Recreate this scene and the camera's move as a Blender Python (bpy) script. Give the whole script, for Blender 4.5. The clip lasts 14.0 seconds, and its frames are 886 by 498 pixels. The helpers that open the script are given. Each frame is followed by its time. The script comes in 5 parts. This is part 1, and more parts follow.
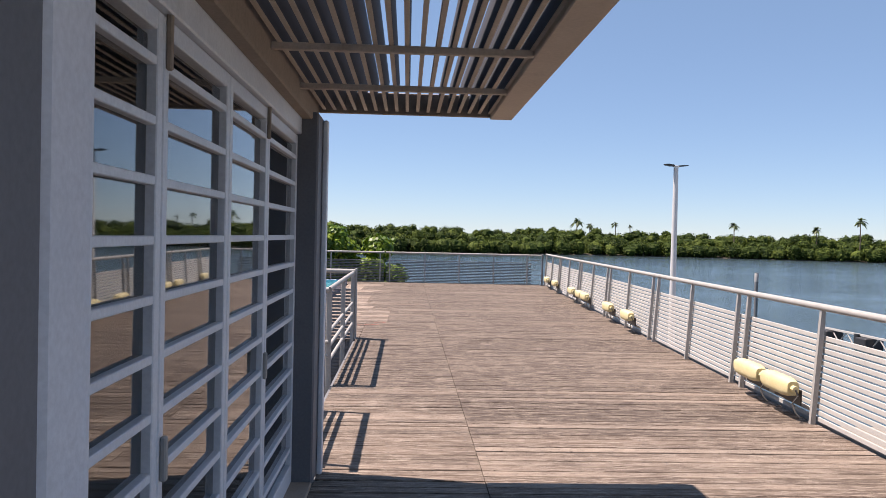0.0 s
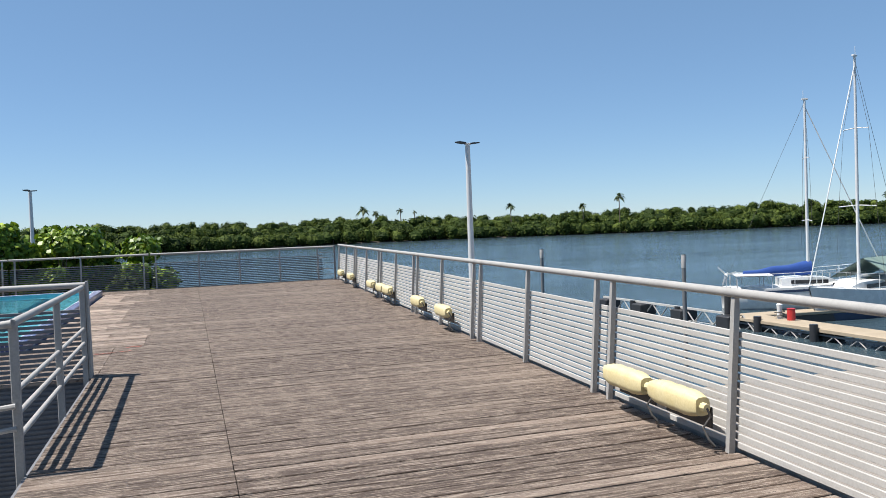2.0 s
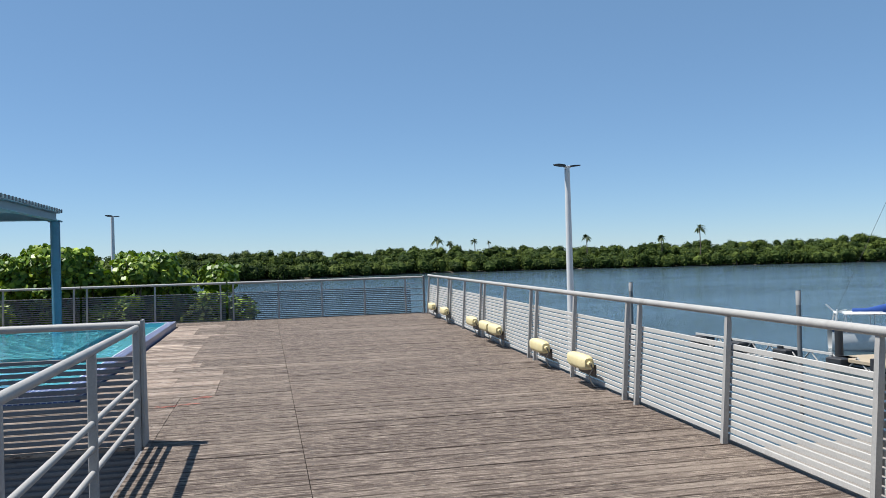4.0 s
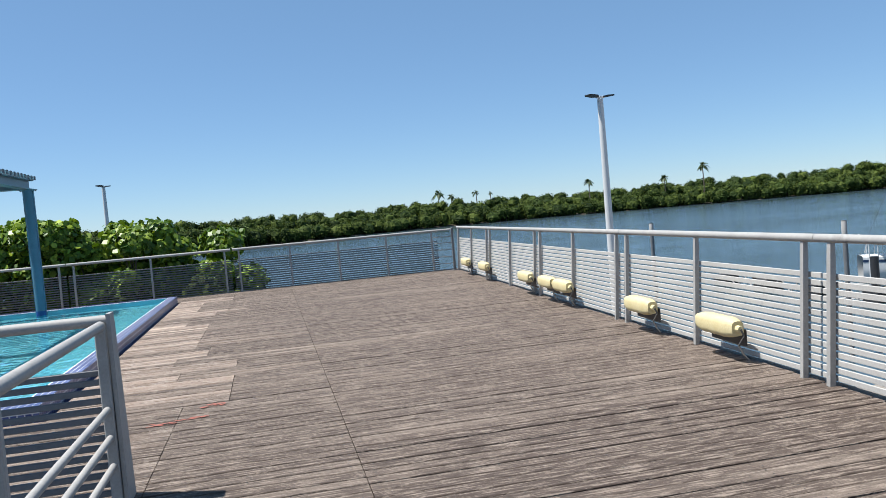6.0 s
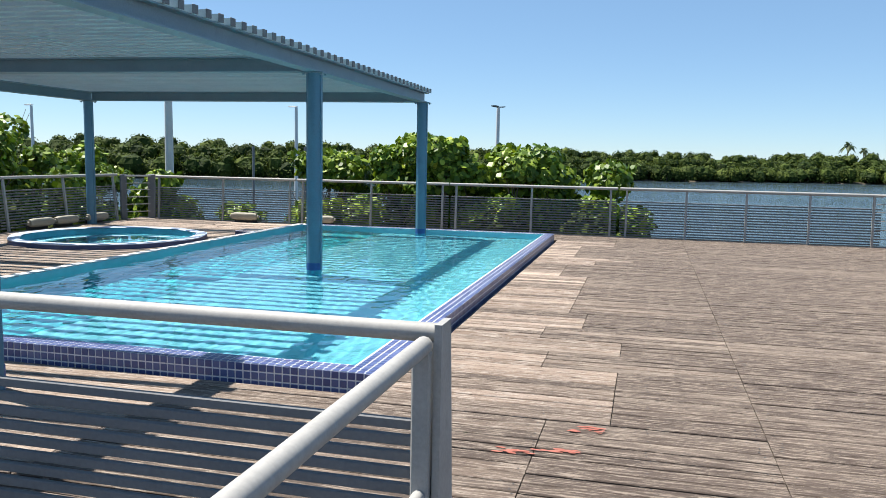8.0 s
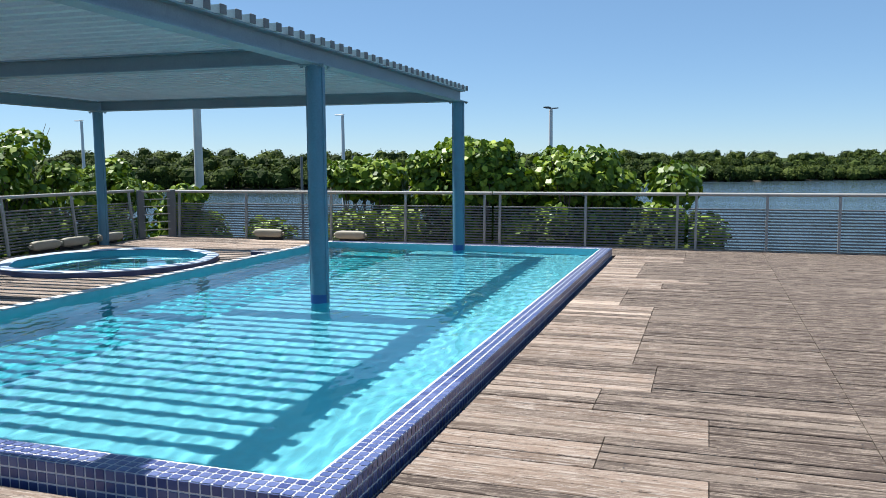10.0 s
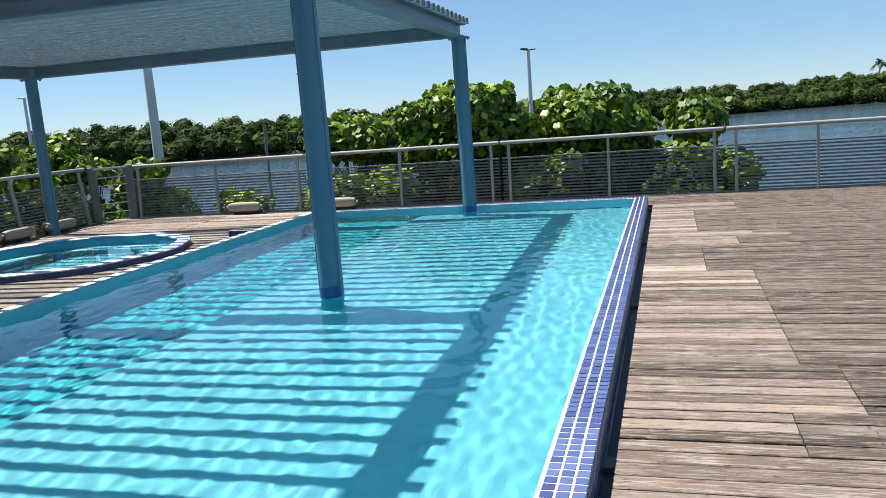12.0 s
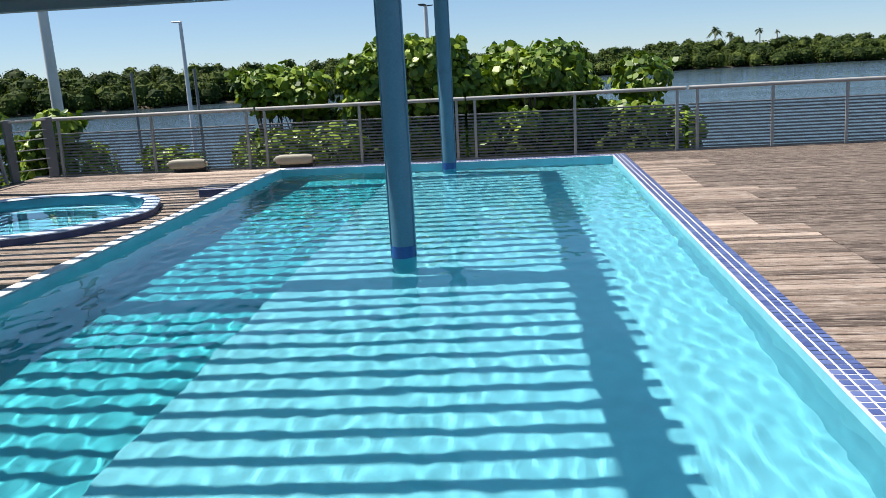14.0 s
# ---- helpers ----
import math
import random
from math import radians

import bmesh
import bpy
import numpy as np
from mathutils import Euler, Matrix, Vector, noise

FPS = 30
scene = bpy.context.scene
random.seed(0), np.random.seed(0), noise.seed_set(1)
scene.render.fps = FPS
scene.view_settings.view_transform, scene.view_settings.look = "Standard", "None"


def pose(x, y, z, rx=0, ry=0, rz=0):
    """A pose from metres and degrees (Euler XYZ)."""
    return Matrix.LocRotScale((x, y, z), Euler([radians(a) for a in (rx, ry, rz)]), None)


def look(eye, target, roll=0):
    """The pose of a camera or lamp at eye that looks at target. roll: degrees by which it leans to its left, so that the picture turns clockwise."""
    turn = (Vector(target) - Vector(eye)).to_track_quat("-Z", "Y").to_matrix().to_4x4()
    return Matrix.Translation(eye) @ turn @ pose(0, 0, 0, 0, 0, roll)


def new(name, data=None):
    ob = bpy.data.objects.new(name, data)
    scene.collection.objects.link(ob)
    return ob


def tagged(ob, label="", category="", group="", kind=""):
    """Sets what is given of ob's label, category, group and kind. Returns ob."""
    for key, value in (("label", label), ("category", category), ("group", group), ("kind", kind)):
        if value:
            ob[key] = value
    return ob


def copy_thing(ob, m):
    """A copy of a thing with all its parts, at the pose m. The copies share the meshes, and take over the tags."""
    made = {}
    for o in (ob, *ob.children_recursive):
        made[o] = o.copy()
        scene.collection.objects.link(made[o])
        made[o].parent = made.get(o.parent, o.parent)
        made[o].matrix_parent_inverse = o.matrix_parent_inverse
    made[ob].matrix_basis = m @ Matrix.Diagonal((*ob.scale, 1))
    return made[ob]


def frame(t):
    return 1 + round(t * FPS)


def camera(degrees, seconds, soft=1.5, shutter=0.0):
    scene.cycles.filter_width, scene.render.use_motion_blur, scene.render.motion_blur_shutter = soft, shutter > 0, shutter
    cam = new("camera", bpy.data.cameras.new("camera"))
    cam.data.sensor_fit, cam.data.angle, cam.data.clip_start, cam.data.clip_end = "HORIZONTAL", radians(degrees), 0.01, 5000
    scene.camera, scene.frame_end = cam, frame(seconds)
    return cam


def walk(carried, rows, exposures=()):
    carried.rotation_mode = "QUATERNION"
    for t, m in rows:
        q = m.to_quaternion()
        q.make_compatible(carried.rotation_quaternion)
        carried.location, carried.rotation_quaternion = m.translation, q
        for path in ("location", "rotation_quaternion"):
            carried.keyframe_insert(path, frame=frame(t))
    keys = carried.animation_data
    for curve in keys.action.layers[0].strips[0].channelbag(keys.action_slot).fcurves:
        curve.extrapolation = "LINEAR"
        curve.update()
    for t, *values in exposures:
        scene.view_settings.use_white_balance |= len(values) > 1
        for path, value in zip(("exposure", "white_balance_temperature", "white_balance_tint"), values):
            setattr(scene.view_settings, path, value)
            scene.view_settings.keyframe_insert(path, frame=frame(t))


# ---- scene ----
cam = camera(58.4, 14.0, 0.7)
PATH = [
    (0, (1.203, 0.459, 1.69), (1.293, 2.457, 1.656), 1.3),
    (0.5, (1.419, 1.094, 1.646), (1.816, 3.054, 1.674), 0.9),
    (1, (1.477, 1.822, 1.639), (1.961, 3.763, 1.669), -0.1),
    (1.5, (1.541, 2.463, 1.646), (2.162, 4.364, 1.615), -1.1),
    (2, (1.54, 3.141, 1.645), (2.152, 5.044, 1.582), -2.1),
    (2.5, (1.555, 3.784, 1.669), (2.14, 5.696, 1.712), -2.4),
    (3, (1.579, 4.387, 1.638), (2.155, 6.302, 1.646), -2.7),
    (3.5, (1.495, 5.048, 1.616), (1.938, 6.998, 1.643), -2.0),
    (3.7, (1.498, 5.264, 1.638), (1.936, 7.216, 1.658), -1.5),
    (5.8, (1.364, 8.052, 1.527), (1.8, 10.004, 1.536), -3.9),
    (6, (1.335, 8.31, 1.553), (1.762, 10.261, 1.457), -5.0),
    (6.5, (1.26, 8.991, 1.62), (1.305, 10.96, 1.27), -3.8),
    (7, (1.13, 9.636, 1.69), (0.76, 11.582, 1.415), 1.2),
    (7.5, (1.05, 10.147, 1.712), (0.571, 12.074, 1.473), 0.7),
    (8, (1.002, 10.828, 1.65), (0.512, 12.753, 1.421), 1.1),
    (8.2, (0.969, 11.016, 1.666), (0.45, 12.932, 1.422), 0.6),
    (10.3, (0.716, 13.197, 1.656), (0.084, 15.083, 1.447), -0.3),
    (10.5, (0.631, 13.443, 1.636), (-0.004, 15.329, 1.439), -0.4),
    (11, (0.381, 13.951, 1.604), (-0.338, 15.815, 1.507), -3.0),
    (11.5, (0.073, 14.321, 1.577), (-0.49, 16.236, 1.454), -2.2),
    (12, (-0.458, 14.531, 1.594), (-1.013, 16.424, 1.264), -4.3),
    (12.5, (-0.932, 14.767, 1.627), (-1.481, 16.651, 1.237), -7.2),
    (13, (-1.422, 14.816, 1.592), (-1.677, 16.707, 0.991), -3.3),
    (13.5, (-1.926, 14.559, 1.625), (-2.081, 16.476, 1.076), -1.5),
    (14, (-2.384, 14.435, 1.645), (-2.591, 16.372, 1.193), -3.1),
]
walk(cam, [(t, look(eye, target, roll)) for t, eye, target, roll in PATH], [(0, 1.02, 7300, 22), (0.6, 0.92, 7000, 18), (1.5, 0.8, 6850, 12), (2.3, 0.76, 6500, 10), (3.5, 0.7, 6450, 9), (6, 0.8, 6400, 9), (6.5, 0.98, 6550, 9), (7.5, 1.06, 6800, 9), (10.5, 0.84, 6450, 9), (12, 0.84, 6600, 9), (13, 0.68, 6600, 10), (14, 0.78, 6750, 12)])

# ---- light ----
world = bpy.data.worlds.new("sky")
scene.world = world
world.use_nodes = True
wn = world.node_tree.nodes
sky = wn.new("ShaderNodeTexSky")
sky.sky_type, sky.sun_disc = "NISHITA", False
TO_SUN = Vector((-0.48, 0.10, 1.0)).normalized()
sky.sun_elevation = math.asin(TO_SUN.z)
sky.sun_rotation = math.atan2(TO_SUN.x, TO_SUN.y)
sky.air_density, sky.dust_density, sky.ozone_density = 0.75, 0.0, 4.0
wn["Background"].inputs["Strength"].default_value = 0.075
tint = wn.new("ShaderNodeMix")
tint.data_type, tint.blend_type = "RGBA", "MULTIPLY"
tint.inputs[0].default_value, tint.inputs[7].default_value = 1.0, (0.90, 0.97, 1.05, 1)
world.node_tree.links.new(sky.outputs["Color"], tint.inputs[6])
haze = wn.new("ShaderNodeMix")
haze.data_type = "RGBA"
haze.inputs[0].default_value, haze.inputs[7].default_value = 0.4, (1.9, 3.5, 5.3, 1)
world.node_tree.links.new(tint.outputs[2], haze.inputs[6])
world.node_tree.links.new(haze.outputs[2], wn["Background"].inputs["Color"])
sun = new("sun", bpy.data.lights.new("sun", "SUN"))
sun.data.energy, sun.data.angle, sun.data.color = 5.0, radians(0.55), (1.0, 0.96, 0.90)
sun.matrix_world = look(TO_SUN * 60, (0, 0, 0))


# ---- material tools ----
def material(name, base=(0.5, 0.5, 0.5), rough=0.5, metal=0.0):
    m = bpy.data.materials.new(name)
    m.use_nodes = True
    b = m.node_tree.nodes["Principled BSDF"]
    b.inputs["Base Color"].default_value = (*base, 1)
    b.inputs["Roughness"].default_value, b.inputs["Metallic"].default_value = rough, metal
    return m


def node(m, kind, **values):
    n = m.node_tree.nodes.new(kind)
    for key, v in values.items():
        n.inputs[key.replace("_", " ")].default_value = v
    return n


def wire(m, a, b):
    m.node_tree.links.new(a, b)


def bsdf(m):
    return m.node_tree.nodes["Principled BSDF"]


def noise_tex(m, scale, stretch=(1, 1, 1), detail=6.0, rough=0.6, world_space=True, turn=0.0):
    src = m.node_tree.nodes.new("ShaderNodeNewGeometry").outputs["Position"] if world_space else m.node_tree.nodes.new("ShaderNodeTexCoord").outputs["Object"]
    mp = node(m, "ShaderNodeMapping")
    mp.inputs["Scale"].default_value = stretch
    mp.inputs["Rotation"].default_value = (0, 0, turn)
    wire(m, src, mp.inputs["Vector"])
    t = node(m, "ShaderNodeTexNoise", Scale=scale, Detail=detail, Roughness=rough)
    wire(m, mp.outputs["Vector"], t.inputs["Vector"])
    return t.outputs["Fac"]


def ramp(m, fac, stops):
    r = m.node_tree.nodes.new("ShaderNodeValToRGB")
    e = r.color_ramp.elements
    while len(e) < len(stops):
        e.new(0.5)
    for el, (p, c) in zip(e, stops):
        el.position, el.color = p, (*c, 1) if len(c) == 3 else c
    wire(m, fac, r.inputs["Fac"])
    return r.outputs["Color"]


def mix(m, fac, a, b, blend="MIX"):
    n = m.node_tree.nodes.new("ShaderNodeMix")
    n.data_type, n.blend_type = "RGBA", blend
    for sock, v in ((n.inputs[0], fac), (n.inputs[6], a), (n.inputs[7], b)):
        if isinstance(v, (int, float)):
            sock.default_value = v
        elif isinstance(v, tuple):
            sock.default_value = (*v, 1)
        else:
            wire(m, v, sock)
    return n.outputs[2]


def bump(m, height, strength, distance):
    n = node(m, "ShaderNodeBump", Strength=strength, Distance=distance)
    wire(m, height, n.inputs["Height"])
    wire(m, n.outputs["Normal"], bsdf(m).inputs["Normal"])


def base(m, colour):
    wire(m, colour, bsdf(m).inputs["Base Color"])


def weathered(name, colours, scale=3.0, rough=(0.4, 0.6), metal=0.0, relief=0.15, fine=60.0):
    """A painted or mineral surface with blotches and fine grain."""
    m = material(name, colours[0], rough[0], metal)
    big = noise_tex(m, scale)
    small = noise_tex(m, fine, detail=3.0)
    col = ramp(m, big, [(0.3, colours[0]), (0.62, colours[1]), (0.78, colours[-1])])
    base(m, mix(m, 0.25, col, ramp(m, small, [(0.3, tuple(c * 0.7 for c in colours[0])), (0.7, tuple(min(1, c * 1.15) for c in colours[1]))])))
    r = node(m, "ShaderNodeMapRange")
    r.inputs["To Min"].default_value, r.inputs["To Max"].default_value = rough
    wire(m, big, r.inputs["Value"])
    wire(m, r.outputs["Result"], bsdf(m).inputs["Roughness"])
    if relief:
        bump(m, small, relief, 0.002)
    return m


def deck_wood(name, joined, pale=0.0, wear=0.44):
    """Grey brown weathered boards: each has its own tone, with worn dark patches, pale streaks and dark cracks."""
    m = material(name, (0.25, 0.2, 0.17), 0.8)
    if joined:
        rnd = m.node_tree.nodes.new("ShaderNodeNewGeometry").outputs["Random Per Island"]
    else:
        rnd = m.node_tree.nodes.new("ShaderNodeObjectInfo").outputs["Random"]
    grain = noise_tex(m, 7.0, (0.55, 7.0, 1.0), 8.0, 0.78)
    fibre = noise_tex(m, 16.0, (0.4, 6.0, 1.0), 6.0, 0.8)
    blotch = noise_tex(m, 0.45, (0.8, 1.5, 1.0), 6.0, 0.68)
    speck = noise_tex(m, 16.0, (1.0, 2.0, 1.0), 3.0, 0.6)
    k = 0.9 * (1.0 + pale)
    tone = ramp(m, rnd, [(0.0, (0.10 * k, 0.069 * k, 0.050 * k)), (0.4, (0.155 * k, 0.112 * k, 0.085 * k)), (0.75, (0.215 * k, 0.161 * k, 0.126 * k)), (1.0, (0.34 * k, 0.270 * k, 0.216 * k))])
    worn = mix(m, ramp(m, blotch, [(wear, (0, 0, 0)), (wear + 0.16, (1, 1, 1))]), tone, mix(m, 0.62 - 0.4 * pale, tone, (0.042, 0.026, 0.019)))
    streak = mix(m, ramp(m, grain, [(0.50, (0, 0, 0)), (0.57, (0.95, 0.95, 0.95))]), worn, (0.30 + 0.1 * pale, 0.247 + 0.1 * pale, 0.205 + 0.1 * pale))
    dark = mix(m, ramp(m, fibre, [(0.40, (0.95, 0.95, 0.95)), (0.45, (0, 0, 0))]), streak, (0.04, 0.027, 0.021))
    base(m, mix(m, ramp(m, speck, [(0.27, (0.7, 0.7, 0.7)), (0.33, (0, 0, 0))]), dark, (0.03, 0.022, 0.018)))
    bump(m, fibre, 0.8, 0.008)
    return m


WOOD = deck_wood("deck board wood", False)
WOOD_REST = deck_wood("deck board wood joined", True)
DARK = deck_wood("worn brown deck board wood", False, -0.3, 0.34)
DARK_REST = deck_wood("worn brown deck board wood joined", True, -0.3, 0.34)
PALE = deck_wood("bleached deck board wood", False, 0.65)
PALE_REST = deck_wood("bleached deck board wood joined", True, 0.65)
GALV = weathered("galvanised rail paint", [(0.272, 0.268, 0.26), (0.336, 0.328, 0.316), (0.2, 0.192, 0.18)], 5.0, (0.55, 0.75), 0.0)
# Darker copy of the slat paint, for slats on their shaded side.
SLAT_SHADED = weathered("grey slat paint shaded copy", [(0.115, 0.12, 0.13), (0.15, 0.155, 0.165), (0.09, 0.092, 0.095)], 2.2, (0.55, 0.75), 0.0)
SLAT = weathered("grey slat paint", [(0.368, 0.36, 0.344), (0.432, 0.42, 0.4), (0.304, 0.292, 0.272)], 2.2, (0.6, 0.8), 0.0)
DARKSTEEL = weathered("dark grey end post steel", [(0.12, 0.125, 0.13), (0.17, 0.175, 0.18), (0.10, 0.095, 0.09)], 3.0, (0.5, 0.65), 0.2)
PERG = weathered("blue grey pergola paint", [(0.16, 0.24, 0.29), (0.20, 0.29, 0.34), (0.14, 0.20, 0.24)], 2.0, (0.4, 0.55), 0.1)
PERG_POST = weathered("teal blue post paint", [(0.062, 0.165, 0.24), (0.08, 0.20, 0.285), (0.055, 0.135, 0.20)], 2.5, (0.35, 0.55), 0.1)
PERG_SLAT = weathered("pale roof slat paint", [(0.36, 0.42, 0.43), (0.44, 0.50, 0.50), (0.30, 0.34, 0.35)], 2.5, (0.45, 0.6))
FOOTBLUE = weathered("deep blue post foot paint", [(0.01, 0.06, 0.22), (0.015, 0.08, 0.28), (0.02, 0.07, 0.18)], 4.0, (0.35, 0.5))
WALLPAINT = weathered("grey wall render", [(0.575, 0.6, 0.65), (0.675, 0.7, 0.75), (0.5, 0.512, 0.55)], 1.6, (0.6, 0.8), 0.0, 0.4)
# Wall grey with the shade of eaves and stairwell put into the colour.
SHADEWALL = weathered("grey render with shade in its colour", [(0.12, 0.125, 0.14), (0.15, 0.155, 0.17), (0.10, 0.10, 0.11)], 1.6, (0.6, 0.8), 0.0, 0.4)
FRAME = weathered("white grey door frame paint", [(0.575, 0.609, 0.667), (0.667, 0.701, 0.747), (0.506, 0.529, 0.552)], 3.0, (0.4, 0.6))
ROOFBEAM = weathered("cream eaves paint", [(0.44, 0.365, 0.29), (0.52, 0.44, 0.36), (0.33, 0.27, 0.22)], 2.5, (0.5, 0.7))
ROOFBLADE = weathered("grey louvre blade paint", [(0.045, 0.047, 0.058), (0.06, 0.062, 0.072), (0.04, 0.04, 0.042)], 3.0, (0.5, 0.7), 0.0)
RUST = weathered("rusty brown beam", [(0.22, 0.17, 0.13), (0.30, 0.24, 0.19), (0.14, 0.08, 0.05)], 5.0, (0.6, 0.85), 0.0, 0.4)
CONCRETE = weathered("pale concrete", [(0.336, 0.32, 0.296), (0.4, 0.384, 0.352), (0.264, 0.248, 0.224)], 0.6, (0.75, 0.9), 0.0, 0.5)
YARD = weathered("brown grey yard paving", [(0.203, 0.179, 0.152), (0.257, 0.23, 0.199), (0.148, 0.129, 0.109)], 0.35, (0.8, 0.95), 0.0, 0.5)
FENDER = weathered("sun yellowed fender plastic", [(0.576, 0.48, 0.24), (0.624, 0.544, 0.32), (0.48, 0.384, 0.192)], 7.0, (0.4, 0.6))
FENDER_OLD = weathered("grey beige fender plastic", [(0.24, 0.224, 0.176), (0.288, 0.272, 0.216), (0.192, 0.176, 0.136)], 7.0, (0.5, 0.7))
REDSTAIN = weathered("faded red paint", [(0.30, 0.075, 0.05), (0.34, 0.12, 0.09), (0.20, 0.10, 0.075)], 30.0, (0.7, 0.9))
ROPE = weathered("dark rope", [(0.05, 0.05, 0.05), (0.08, 0.075, 0.07), (0.04, 0.04, 0.04)], 30.0, (0.8, 0.9))
POLEWHITE = weathered("white lamp post paint", [(0.528, 0.536, 0.544), (0.592, 0.6, 0.6), (0.44, 0.44, 0.424)], 2.0, (0.4, 0.55))
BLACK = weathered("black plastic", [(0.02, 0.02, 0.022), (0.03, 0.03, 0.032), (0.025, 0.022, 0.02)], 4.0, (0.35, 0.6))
# The coarse mottle in the plaster colour also imitates ripple light.
POOLWHITE = weathered("pool floor plaster with ripple light mottle", [(0.175, 0.50, 0.58), (0.215, 0.56, 0.64), (0.15, 0.44, 0.52)], 1.2, (0.5, 0.6), 0.0, 0.15, 7.0)
POOLDEEP = weathered("pool deep floor plaster", [(0.024, 0.40, 0.46), (0.03, 0.45, 0.52), (0.02, 0.36, 0.42)], 1.2, (0.5, 0.6))
TUBBLUE = weathered("hot tub turquoise shell", [(0.048, 0.264, 0.36), (0.064, 0.32, 0.416), (0.04, 0.224, 0.304)], 1.5, (0.35, 0.5))
GROUT = weathered("white tile grout", [(0.72, 0.73, 0.75), (0.78, 0.79, 0.80), (0.62, 0.63, 0.66)], 8.0, (0.7, 0.85))
# The unlit look of the room behind the glass is put into this colour.
ROOMDARK = weathered("interior paint with room dimness", [(0.10, 0.10, 0.10), (0.13, 0.13, 0.13), (0.08, 0.08, 0.08)], 1.0, (0.7, 0.9))
SOIL = weathered("dark bank soil", [(0.06, 0.05, 0.035), (0.09, 0.075, 0.05), (0.05, 0.05, 0.03)], 0.4, (0.85, 0.95), 0.0, 0.6, 8.0)
HULL = weathered("white boat gelcoat", [(0.592, 0.6, 0.6), (0.64, 0.648, 0.64), (0.528, 0.528, 0.512)], 1.0, (0.2, 0.35), 0.0, 0.0)
NAVY = weathered("navy hull band", [(0.015, 0.03, 0.07), (0.02, 0.04, 0.09), (0.02, 0.03, 0.05)], 1.5, (0.3, 0.4), 0.0, 0.0)
BLUECLOTH = weathered("royal blue sail cover", [(0.008, 0.045, 0.20), (0.012, 0.06, 0.26), (0.01, 0.035, 0.15)], 4.0, (0.75, 0.9))
GREENCLOTH = weathered("grey green tarpaulin", [(0.13, 0.19, 0.17), (0.18, 0.25, 0.22), (0.10, 0.14, 0.13)], 2.0, (0.7, 0.9))
REDPAINT = weathered("red plastic", [(0.40, 0.02, 0.02), (0.48, 0.03, 0.03), (0.3, 0.02, 0.02)], 3.0, (0.4, 0.5))
DOCKWOOD = weathered("pale dock planks", [(0.288, 0.232, 0.16), (0.352, 0.288, 0.208), (0.224, 0.176, 0.12)], 1.2, (0.7, 0.85))
BARK = weathered("grey brown bark", [(0.10, 0.08, 0.06), (0.15, 0.12, 0.09), (0.07, 0.055, 0.04)], 4.0, (0.8, 0.95), 0.0, 0.6)
WINDOWDARK = material("dark boat window", (0.02, 0.022, 0.025), 0.1)


def tile_material(name):
    m = material(name, (0.02, 0.03, 0.18), 0.35)
    rnd = m.node_tree.nodes.new("ShaderNodeObjectInfo").outputs["Random"] if name.endswith("single") else m.node_tree.nodes.new("ShaderNodeNewGeometry").outputs["Random Per Island"]
    base(m, ramp(m, rnd, [(0.0, (0.045, 0.062, 0.19)), (0.5, (0.07, 0.098, 0.245)), (1.0, (0.115, 0.145, 0.30))]))
    bsdf(m).inputs["Coat Weight"].default_value = 0.2
    bsdf(m).inputs["Coat Roughness"].default_value = 0.12
    return m


COPING = weathered("white pool coping", [(0.528, 0.544, 0.56), (0.592, 0.608, 0.616), (0.44, 0.456, 0.48)], 2.0, (0.5, 0.7))
TUBRIM = weathered("pale blue tub rim", [(0.36, 0.43, 0.55), (0.42, 0.49, 0.60), (0.30, 0.37, 0.5)], 2.0, (0.4, 0.6))
TUBSIDE = weathered("dark navy tub side", [(0.02, 0.035, 0.10), (0.03, 0.05, 0.14), (0.02, 0.03, 0.07)], 9.0, (0.4, 0.6))
TILE, TILE_REST = tile_material("blue mosaic tile single"), tile_material("blue mosaic tile joined")


def leaf_material(name, dark, mid, light, gloss=0.45):
    m = material(name, mid, gloss)
    rnd = m.node_tree.nodes.new("ShaderNodeNewGeometry").outputs["Random Per Island"]
    tone = ramp(m, rnd, [(0.0, dark), (0.5, mid), (0.9, light), (1.0, tuple(min(1, 1.25 * c) for c in light))])
    big = noise_tex(m, 0.35, detail=3.0)
    bsdf(m).inputs["Specular IOR Level"].default_value = 0.28 if gloss < 0.6 else 0.12
    col = mix(m, ramp(m, big, [(0.4, (0, 0, 0)), (0.65, (0.5, 0.5, 0.5))]), tone, dark)
    base(m, col)
    tr = m.node_tree.nodes.new("ShaderNodeBsdfTranslucent")
    wire(m, mix(m, 1.0, col, (1.0, 1.0, 0.35), "MULTIPLY"), tr.inputs["Color"])
    ms = m.node_tree.nodes.new("ShaderNodeMixShader")
    ms.inputs["Fac"].default_value = 0.2
    wire(m, bsdf(m).outputs["BSDF"], ms.inputs[1])
    wire(m, tr.outputs["BSDF"], ms.inputs[2])
    wire(m, ms.outputs["Shader"], m.node_tree.nodes["Material Output"].inputs["Surface"])
    return m


LEAF = leaf_material("sea grape leaves", (0.038, 0.085, 0.009), (0.115, 0.20, 0.019), (0.29, 0.38, 0.045), 0.42)
WOODS = leaf_material("mangrove and shaded shrub leaves", (0.013, 0.027, 0.006), (0.045, 0.074, 0.014), (0.10, 0.132, 0.026), 0.7)
PALMLEAF = leaf_material("palm fronds", (0.03, 0.05, 0.02), (0.05, 0.08, 0.03), (0.08, 0.11, 0.04), 0.5)


